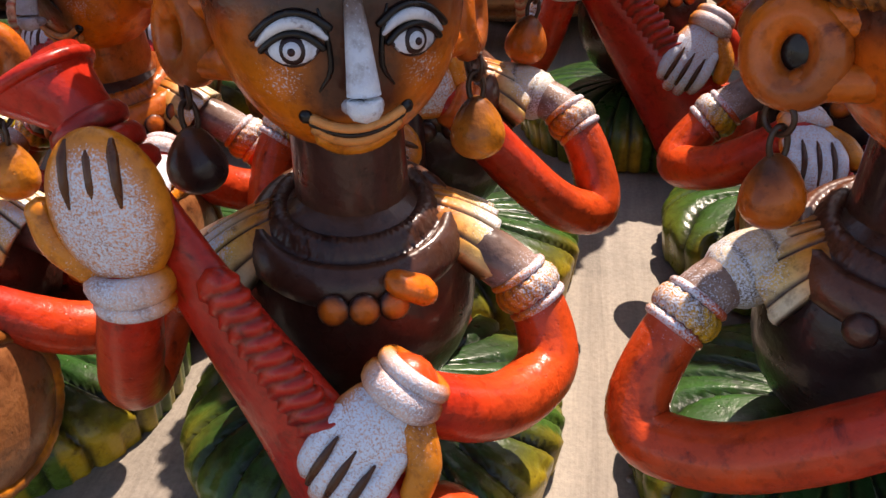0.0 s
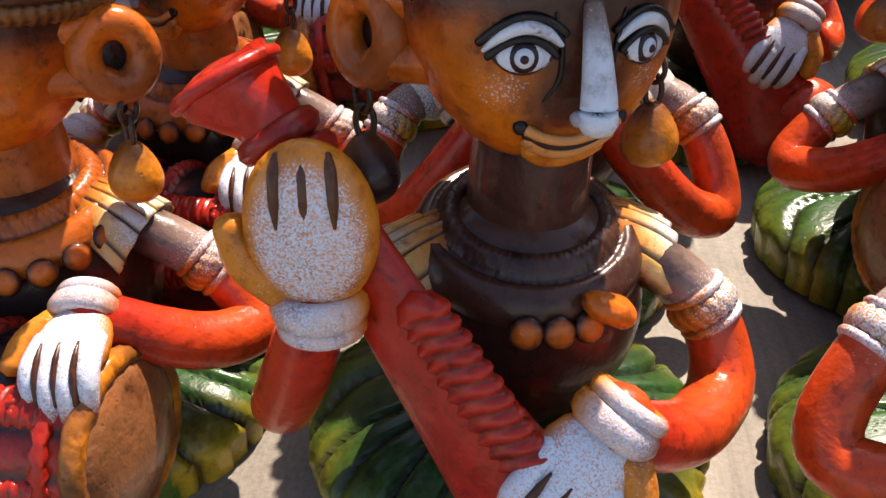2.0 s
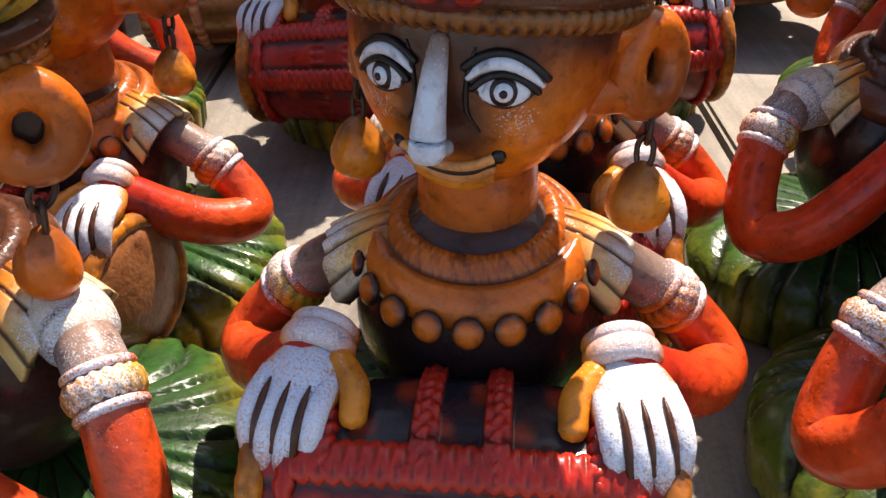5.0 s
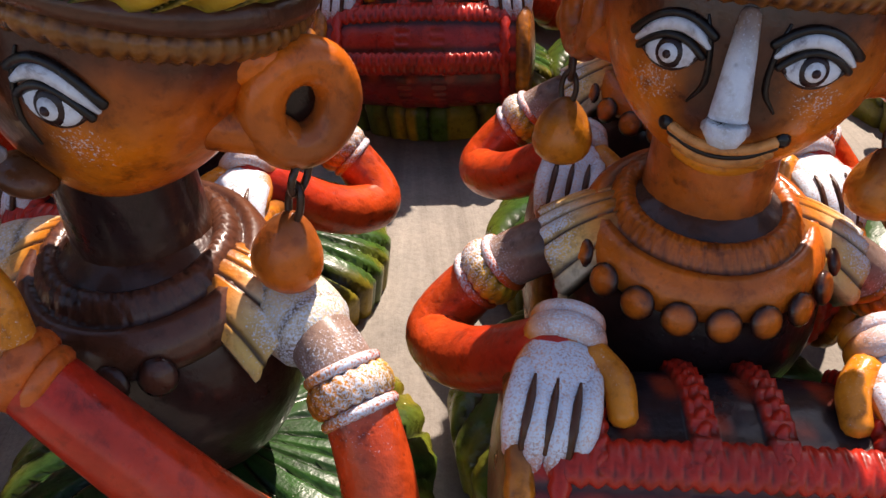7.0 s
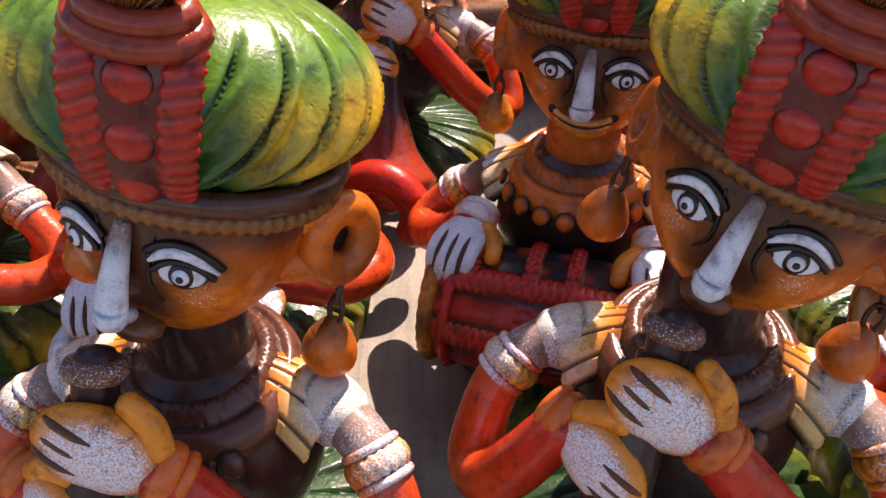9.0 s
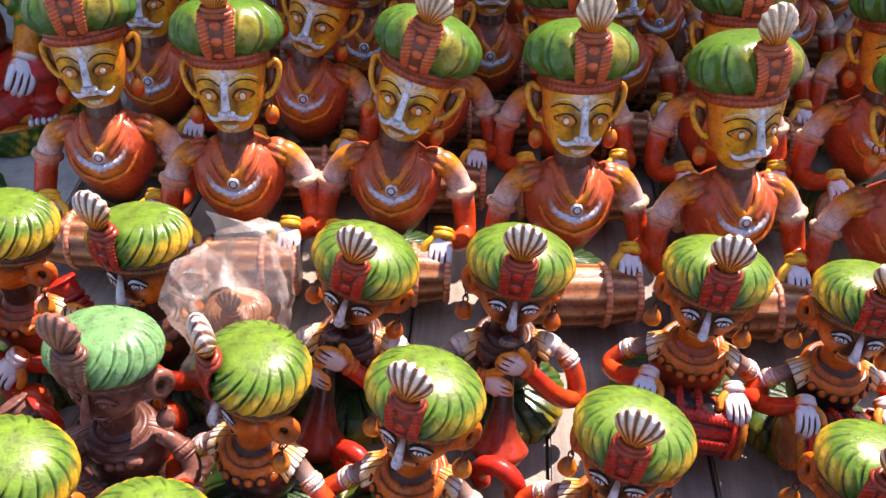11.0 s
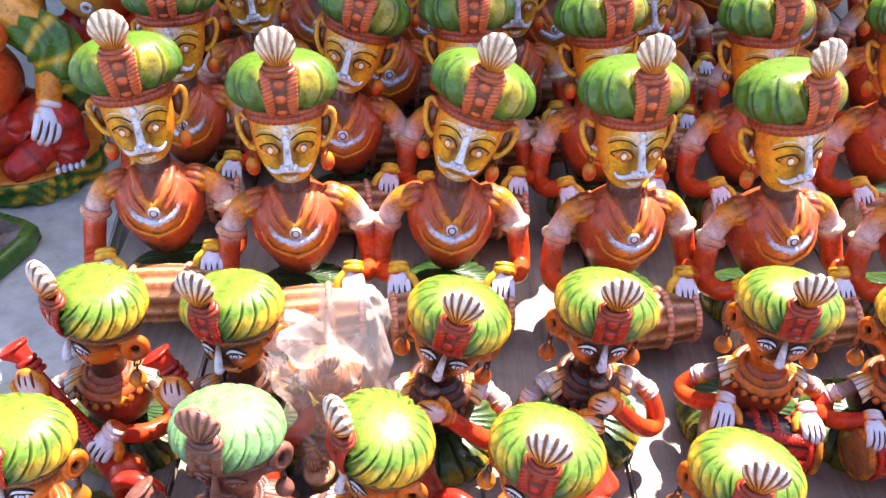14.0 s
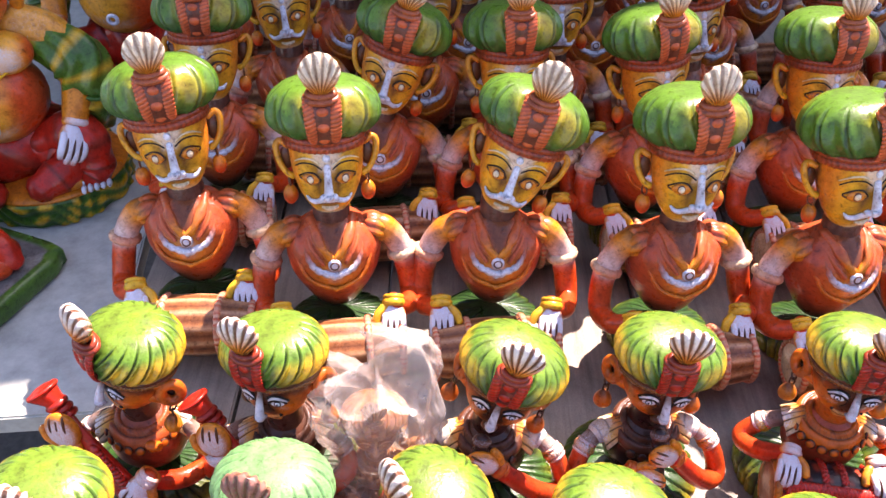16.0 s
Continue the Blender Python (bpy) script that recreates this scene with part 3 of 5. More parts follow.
def head(k, yaw=0, nod=0, lean=0, lip=True, rings=(AMBER, AMBER), neck=None, drop=0.0, twist=0):
    keep = k.m
    throat = neck if neck else mix(ORANGE, BROWN, np.array([0.35]))[0]
    # neck stays with the body
    k.tube([(0, 0.002, 0.064), (0, 0.001, 0.074), (0, 0, 0.091)], [0.0122, 0.0112, 0.0106], lambda t: mix(BROWN, throat, step(0.3, 0.6, t)), n=24, sub=5)
    k.m = keep @ pose(0, 0, -drop) @ turn_about((0, 0, 0.082), nod - 12, lean, yaw)
    z = np.concatenate([0.0825 + 0.0345 * np.linspace(0, 1, 22) ** 1.35, [0.1175]])
    a, b, o = half(z)
    a[-1], b[-1] = 1e-4, 1e-4
    th = np.linspace(0, 2 * np.pi, 48, endpoint=False)
    cs, sn = np.cos(th), np.sin(th)
    e = 2 / 2.3
    X = a[:, None] * np.sign(sn) * np.abs(sn) ** e
    Y = o[:, None] - b[:, None] * np.sign(cs) * np.abs(cs) ** e
    Z = z[:, None] + 0 * th
    fx, fz, fy = X.ravel(), Z.ravel(), Y.ravel()
    near = step(0.0105, 0.0035, np.abs(fx)) * (fy < 0)
    c = mix((0.55, 0.088, 0.005), (0.62, 0.168, 0.007), step(0.004, -0.02, fy) * step(0.118, 0.098, fz))
    c = mix(c, ORED, step(-0.002, 0.012, fy) * 0.7 * step(0.115, 0.09, fz))
    # brown airbrush round eyes and nose; forehead, chin and back darkened as painted shade
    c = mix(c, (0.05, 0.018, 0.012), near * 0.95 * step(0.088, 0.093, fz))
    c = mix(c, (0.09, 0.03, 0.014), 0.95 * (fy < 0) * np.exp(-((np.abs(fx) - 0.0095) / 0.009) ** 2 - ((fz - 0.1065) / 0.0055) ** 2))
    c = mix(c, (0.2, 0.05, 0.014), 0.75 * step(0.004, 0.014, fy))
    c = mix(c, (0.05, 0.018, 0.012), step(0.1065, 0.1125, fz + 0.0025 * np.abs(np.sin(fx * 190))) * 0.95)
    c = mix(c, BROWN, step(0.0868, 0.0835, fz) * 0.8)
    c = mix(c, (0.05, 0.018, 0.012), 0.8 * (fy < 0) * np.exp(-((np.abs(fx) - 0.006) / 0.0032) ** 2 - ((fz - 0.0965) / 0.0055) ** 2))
    sp = (0.46 * np.exp(-((np.abs(fx) - 0.0118) / 0.0065) ** 2 - ((fz - 0.0985) / 0.0065) ** 2) + 0.2 * step(0.092, 0.086, fz) * step(0.012, 0.0, np.abs(fx))) * (fy < 0)
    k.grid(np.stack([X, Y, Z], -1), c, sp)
    # eyes and brows
    for s in (-1, 1):
        ex, ez = s * 0.0098, 0.1036
        spot(k, ex, ez, 0.0041, 0.0025, 0.0009, WHITE, 0.0, 0.2, n=18, roll=0)
        spot(k, ex, ez, 0.0024, 0.0024, 0.001, (0.02, 0.008, 0.008), 0.0003, n=18)
        spot(k, ex, ez, 0.0016, 0.0016, 0.001, WHITE, 0.0007, n=16)
        spot(k, ex, ez, 0.0007, 0.0007, 0.0006, (0.03, 0.01, 0.01), 0.0015, n=10)
        u = [-1, -0.6, -0.2, 0.2, 0.6, 1]
        arc = lambda lift, w, peak, drop=0.0: [(ex + s * q * w, ez + lift + peak * (1 - q * q) + drop * q) for q in u]
        draw(k, arc(0.0, 0.0047, 0.0026), 0.0006, BLACK, 0.0005)
        draw(k, arc(0.0012, 0.0053, 0.003, -0.0003), [0.0005, 0.001, 0.0012, 0.0012, 0.001, 0.0004], WHITE, 0.0002, 0.3)
        draw(k, arc(0.0025, 0.0059, 0.0032, -0.0005), 0.0007, BLACK, 0.0003)
        draw(k, arc(0.0003, 0.0043, -0.0027), 0.0004, (0.03, 0.01, 0.01), 0.0003)
        draw(k, [(s * 0.0062, 0.0965), (s * 0.0042, 0.1), (s * 0.0045, 0.1055), (s * 0.0055, 0.1096)], [0.0002, 0.0005, 0.0005, 0.0002], BLACK, 0.0001)
    # nose
    k.tube([(0, face_y(0, 0.110) - 0.0002, 0.1105), (0, face_y(0, 0.105) - 0.0022, 0.1045), (0, face_y(0, 0.098) - 0.0048, 0.0978), (0, face_y(0, 0.094) - 0.0064, 0.0938)],
           [0.0015, 0.0021, 0.0027, 0.003], lambda t: mix((0.2, 0.14, 0.12), WHITE, step(0.05, 0.45, t)), lambda t: 0.35 + 0.1 * t, n=18, sub=6)
    for s in (-1, 1):
        k.ball((s * 0.0022, face_y(0, 0.095) - 0.0042, 0.0944), (0.0014, 0.0018, 0.0013), mix(WHITE, BROWN, np.array([0.45]))[0], n=10)
    # smile
    if lip:
        sm = lambda z0, w, cv: [(q * w, z0 + cv * q * q) for q in (-1, -0.66, -0.33, 0, 0.33, 0.66, 1)]
        draw(k, sm(0.0893, 0.0076, 0.0026), 0.0009, mix(CREAM, AMBER, np.array([0.8]))[0], 0.0005, 0.2, n=8)
        draw(k, sm(0.0881, 0.0078, 0.003), 0.0005, BLACK, 0.0007)
        draw(k, sm(0.0868, 0.007, 0.003), 0.0012, mix(CREAM, AMBER, np.array([0.85]))[0], 0.0004, 0.2, n=8)
        draw(k, sm(0.0846, 0.006, 0.0030), 0.0016, AMBER, 0.0001, 0.2, n=8)
        for s in (-1, 1):
            spot(k, s * 0.0086, 0.0922, 0.0013, 0.0013, 0.0007, BLACK, 0.0003, n=10)
    else:
        k.ball((0, face_y(0, 0.088) - 0.0028, 0.0885), (0.0052, 0.0042, 0.0026), BROWN, 0.25, n=14)
    # flat ears swept back along the cheek, thick rolled rim round a deep hollow
    for s in (-1, 1):
        ax = Vector((s * 0.86, -0.5, 0.06)).normalized()
        c = Vector((s * 0.0266, 0.0075, 0.1042))
        k.ring(c, ax, 0.0056, 0.0034, lambda t: mix(ORANGE, (0.3, 0.075, 0.015), 0.5 + 0.5 * np.cos(t * 6.28 + 1)), 0.0, n=40, k=14, squash=(1.0, 1.12), flat=0.95)
        # hollow closed by a plate whose dark colour holds its shade
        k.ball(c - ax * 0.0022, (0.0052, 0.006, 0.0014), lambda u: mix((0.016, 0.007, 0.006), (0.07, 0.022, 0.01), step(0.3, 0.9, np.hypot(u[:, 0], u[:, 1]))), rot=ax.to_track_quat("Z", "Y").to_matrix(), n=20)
        k.tube([(s * 0.0185, -0.001, 0.1), tuple(c + Vector((-s * 0.002, -0.003, -0.0045))), tuple(c + Vector((s * 0.0012, 0.0005, -0.0072)))], [0.0035, 0.0034, 0.0026], lambda t: mix(ORANGE, BROWN, 0.5 * t), n=14, sub=5)
        k.tube([(s * 0.0185, -0.001, 0.109), tuple(c + Vector((-s * 0.002, -0.002, 0.006)))], [0.0035, 0.003], ORANGE, n=14, sub=1)
        earring(k, s, rings[0] if s < 0 else rings[1])
    # braided band
    a = np.linspace(0, 2 * np.pi, 280, endpoint=False)
    P = np.stack([0.0243 * np.sin(a), -0.0212 * np.cos(a) + 0.0005, 0.1142 + 0 * a], -1)
    k.tube(P, 0.0024, (0.2, 0.075, 0.016), n=14, close=True, up=(0, 0, 1), bumps=lambda t, q: 1 + 0.16 * np.sin(t * 6.28 * 34 + 2 * q) * np.sin(t * 6.28 * 34 - 2 * q), crease_shade=1.0)
    k.ring((0, 0.0008, 0.1175), (0, 0, 1), 0.0255, 0.0022, mix(BROWN, DARK, np.array([0.5]))[0], n=48, k=8, squash=(1, 0.89))
    k.m = keep @ pose(0, 0, -drop) @ turn_about((0, 0, 0.082), nod - 7, lean, yaw + twist)
    k.m = k.m @ pose(0, 0.0005, 0.118) @ Matrix.Scale(0.93, 4) @ pose(0, 0, -0.1185)
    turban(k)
    k.m = keep


# ---------------------------------------------------------------- instruments
def barrel_drum(k, c, half_len, r, yaw=0):
    """A painted barrel drum lying across the lap: red bands, dark panels, yellow rims, hide ends."""
    keep = k.m
    k.m = keep @ pose(*c, 0, 0, yaw)
    x = np.linspace(-1, 1, 161)
    prof = r * (1 - 0.13 * x ** 2)
    th = np.linspace(0, 2 * np.pi, 160, endpoint=False)
    band = (np.abs(np.abs(x) - 0.17) < 0.065)
    topside = step(122, 114, np.degrees(th))
    R = prof[:, None] + 0.0 * th
    R = R + np.where(band, 0.0015, 0)[:, None] * topside[None]
    long1 = np.exp(-((np.degrees(th) - 120) / 10) ** 4) + np.exp(-((np.degrees(th) - 172) / 10) ** 4)
    R = R + 0.0008 * long1[None] + np.where(band, 0.0005, 0)[:, None] * np.sin(th * 40)[None]
    P = np.stack([x[:, None] * half_len + 0 * th, R * np.cos(th), R * np.sin(th)], -1)
    blotch = 0.5 + 0.5 * np.sin(x * 17)[:, None] * np.cos(th * 5)[None]
    c0 = mix((0.016, 0.013, 0.017), ORED, 0.55 * step(0.55, 1.0, blotch.ravel()))
    c0 = mix(c0, RED, np.clip(np.repeat(band[:, None], 160, 1).ravel() * np.tile(topside, 161) + np.tile(long1, 161) + np.tile(step(180, 200, np.degrees(th)) * step(300, 260, np.degrees(th)), 161) * 0.5 + np.tile(np.exp(-((np.degrees(th) - 150) / 18) ** 2), 161) * 0.85, 0, 1))
    deg = np.degrees(th)
    seam = np.exp(-((deg - 132) / 3.5) ** 2) + np.exp(-((deg - 159) / 3.5) ** 2) + np.exp(-((deg - 107.5) / 3.5) ** 2)
    c0 = mix(c0, BLACK, 0.85 * np.clip(np.tile(seam, 161), 0, 1))
    k.grid(P, c0, 0.0)
    braid = lambda t, a: 1 + 0.1 * np.maximum(np.sin(t * 6.28 * 22 + 3 * a), np.sin(t * 6.28 * 22 - 3 * a))
    for d in (120, 172):
        e = radians(d)
        k.tube([(q * half_len * 0.8, 0.985 * r * (1 - 0.13 * (q * 0.8) ** 2) * math.cos(e), 0.985 * r * (1 - 0.13 * (q * 0.8) ** 2) * math.sin(e)) for q in (-1, -0.5, 0, 0.5, 1)], 0.0035, RED, 0.06, n=20, sub=60, flat=0.62, up=(0, math.cos(e), math.sin(e)), bumps=braid, crease_shade=0.6)
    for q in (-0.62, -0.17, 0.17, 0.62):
        k.tube([(q * half_len, (0.99 - 0.13 * q * q) * r * math.cos(radians(d)), (0.99 - 0.13 * q * q) * r * math.sin(radians(d))) for d in range(40, 125, 12)], 0.0024, RED, 0.05, n=16, sub=12, flat=0.6, up=(1, 0, 0), bumps=lambda t, a: 1 + 0.14 * np.sin(t * 6.28 * 12 + 2 * np.sin(a)), crease_shade=0.5)
    for s in (-1, 1):
        k.ball((s * half_len * 0.99, 0, 0), (0.0035, r * 0.86, r * 0.86), mix(TERRA, BROWN, np.array([0.5]))[0], n=24)
        k.ring((s * half_len * 0.97, 0, 0), (1, 0, 0), r * 0.88, 0.0024, lambda t: mix(AMBER, BROWN, 0.4 + 0.35 * np.sin(t * 44)), n=88, k=10, bumps=lambda t, a: 1 + 0.06 * np.sin(t * 6.28 * 26 + 2 * a), crease_shade=0.4)
        k.ring((s * half_len * 0.8, 0, 0), (1, 0, 0), r * 0.94, 0.0017, RED, n=60, k=6, bumps=lambda t, a: 1 + 0.25 * np.sin(t * 6.28 * 30))
    k.m = keep


def drummer(yaw=-17, nod=3, lean=0, body=DARK):
    k = Clay()
    skirt(k), torso(k, body=body), head(k, yaw, nod, lean, drop=0.004)
    barrel_drum(k, (0, -0.0355, 0.0345), 0.0345, 0.0195)
    for s in (-1, 1):
        arm(k, s, (s * 0.0455, -0.006, 0.0405), (s * 0.0262, -0.0265, 0.058), (s * 0.18, -0.9, -0.22), (0, -0.25, 0.95), bent=0.5, cuff=(0.0388, 0.003, 0.0505))
    return k


def lute_player(yaw=-6, nod=2, lean=-5, body=(0.045, 0.018, 0.012), collar=(0.06, 0.024, 0.015), beads=3, gap=14):
    k = Clay()
    skirt(k)
    k.m = pose(0, 0, 0, 0, 0, 14)
    torso(k, beads, ORANGE, collar, gap, body)
    k.tube([(0.006, -0.0232, 0.0655), (0.011, -0.0222, 0.0625)], [0.0033, 0.0038], ORANGE, n=14, sub=1, flat=0.7)
    k.m = Matrix.Identity(4)
    head(k, yaw, nod, lean, rings=(DARK, AMBER), neck=(0.06, 0.024, 0.018))
    # long-necked lute from the lap up to the shoulder
    foot, top = Vector((0.014, -0.044, 0.016)), Vector((-0.037, -0.019, 0.088))
    ax = top - foot
    nrm = Vector((-0.3, -0.9, -0.1))
    k.tube([foot + ax * f for f in (0.0, 0.2, 0.45, 0.75, 1.0)], [0.0165, 0.0145, 0.0108, 0.0074, 0.0062], lambda t: mix(RED, BROWN, 0.55 * step(0.75, 1, t)), n=24, sub=8, flat=0.5, up=nrm, bumps=lambda t, a: 1 + 0.035 * np.sin(a * 3 + t * 9))
    sp = Vector((0.0055, -0.0052, 0.0028))
    leaf = lambda t, a: 1 + 0.1 * np.sin(t * 6.28 * 20 + 3.2 * np.abs(np.cos(a)))
    k.tube([foot + ax * f + sp for f in (0.12, 0.4, 0.72)], [0.0058, 0.006, 0.005], RED, lambda t: 0.3 * step(0.5, 0.0, t), n=22, sub=80, flat=0.5, up=nrm, bumps=leaf, crease_shade=0.6)
    # peg box with a flared lip
    d = ax.normalized()
    for i, (w, f) in enumerate(((0.0066, -0.003), (0.0067, 0.0015), (0.0063, 0.006))):
        k.ring(top + d * f, d, w * 0.8, 0.0022, mix(RED, DARK, np.array([0.15 + 0.1 * i]))[0], n=26, k=8)
    lip = top + d * 0.0158 + Vector((-0.0025, 0, 0))
    k.tube([top - d * 0.004, top + d * 0.005, top + d * 0.0095, top + d * 0.013 + Vector((-0.0012, 0, 0)), lip], [0.0056, 0.0053, 0.006, 0.0078, 0.0095], lambda t: mix(RED, BROWN, 0.5 * step(0.35, 0.0, t)), n=30, sub=5, flat=0.85, caps=False)
    k.ring(lip, d, 0.0091, 0.0012, RED, n=32, k=8, squash=(1, 0.86))
    k.ball(lip - d * 0.0008, (0.0092, 0.0079, 0.0038), RED, rot=d.to_track_quat("Z", "Y").to_matrix(), n=24)
    # gourd in the lap
    k.ball((0.02, -0.045, 0.023), (0.0125, 0.012, 0.0135), lambda u: mix(RED, ORED, step(0, 1, u[:, 2])), n=22)
    # hand on the neck, back towards the viewer
    arm(k, -1, (-0.044, -0.016, 0.038), (-0.0335, -0.029, 0.0705), (-0.03, 0.05, 1), (0.05, -1, 0.05), bent=0.05, thumb=-1, tint=WHITE, cuff=(0.0385, -0.003, 0.0515), s=0.95, closed=True)
    arm(k, 1, (0.0358, -0.016, 0.0405), (0.0135, -0.0375, 0.0535), (-0.55, -0.4, -0.73), (-0.15, -0.87, 0.45), bent=0.15, thumb=-1, cuff=(0.0365, -0.002, 0.0525), s=0.92)
    return k


def pipe_player(yaw=-25, nod=4, lean=4, twist=0):
    k = Clay()
    skirt(k), torso(k, 5, (0.1, 0.035, 0.02)), head(k, yaw, nod, lean, lip=False, rings=(ORANGE, ORANGE), neck=DARK, twist=twist)
    a = radians(yaw)
    fx, fy = math.sin(a), -math.cos(a)
    m0 = Vector((fx * 0.0255, fy * 0.0255, 0.0885))
    m1 = Vector((fx * 0.054, fy * 0.054, 0.024))
    ax = m1 - m0
    k.tube([m0 + ax * f for f in (-0.02, 0.12, 0.3, 0.6, 0.85, 1.0)], [0.0042, 0.0038, 0.005, 0.0068, 0.0115, 0.0185], lambda t: mix(DARK, mix(RED, BROWN, np.array([0.45]))[0], step(0.5, 0.9, t)), n=20, sub=5)
    k.ring(m0 + ax * 0.0, ax, 0.0036, 0.0022, BROWN, 0.42, n=20, k=8)
    k.ring(m0 + ax * 0.09, ax, 0.0036, 0.0015, DARK, 0.2, n=20, k=8)
    side = Vector((math.cos(a), math.sin(a), 0))
    out = Vector((fx, fy, 0))
    w = m0 + ax * 0.2 + side * 0.0115 - out * 0.0015 + Vector((0, 0, -0.004))
    arm(k, 1, (0.0405, -0.023, 0.039), tuple(w), -side * 0.9 + Vector((0, 0, 0.62)) + out * 0.3, out + side * 0.25 + Vector((0, 0, 0.25)), bent=0.55, thumb=1, s=0.78, closed=True, band=BANGLE, sleeve=True, thumb_paint=AMBER, cuff=(0.0415, -0.009, 0.0575), shoulder=(0.027, 0.0005, 0.0622))
    w = m0 + ax * 0.33 - side * 0.0135 + out * 0.0005 + Vector((0, 0, -0.001))
    arm(k, -1, (-0.0405, -0.022, 0.039), tuple(w), side + Vector((0, 0, -0.25)) + out * 0.35, out - side * 0.2 + Vector((0, 0, 0.25)), bent=0.55, thumb=-1, s=0.72, closed=True, band=BANGLE, sleeve=True, thumb_paint=AMBER, cuff=(0.041, -0.007, 0.0565), shoulder=(0.027, 0.0005, 0.0622))
    return k


def hand_drummer(yaw=-30, nod=2, lean=0):
    k = Clay()
    skirt(k), torso(k, 9), head(k, yaw, nod, lean)
    for s in (-1, 1):
        c = Vector((s * 0.0185, -0.046, 0.0))
        k.tube([c + Vector((0, 0, 0.002)), c + Vector((0, 0, 0.016)), c + Vector((0, -0.001, 0.027))], [0.011, 0.0148, 0.0138], lambda t: mix(BROWN, RED, 0.5 * t), n=22, sub=5, bumps=lambda t, q: 1 + 0.03 * np.sin(q * 14), caps=False)
        k.ring(c + Vector((0, -0.001, 0.0285)), (0, -0.2, 1), 0.0138, 0.0033, WHITE, 0.3, n=30, k=8)
        k.ball(c + Vector((0, -0.001, 0.0285)), (0.0132, 0.0132, 0.0018), mix(CREAM, TERRA, np.array([0.4]))[0], 0.2, n=20)
        k.ball(c + Vector((0, -0.001, 0.0295)), (0.005, 0.005, 0.0016), DARK, n=14)
        arm(k, s, (s * 0.0485, -0.014, 0.038), (s * 0.025, -0.033, 0.0455), (-s * 0.1, -0.75, -0.55), (0, -0.5, 0.85), bent=0.2)
    k.ring((0.047, 0.03, 0.03), (0.3, 1, 0), 0.013, 0.006, RED, n=26, k=12, arc=(-40, 215))
    return k


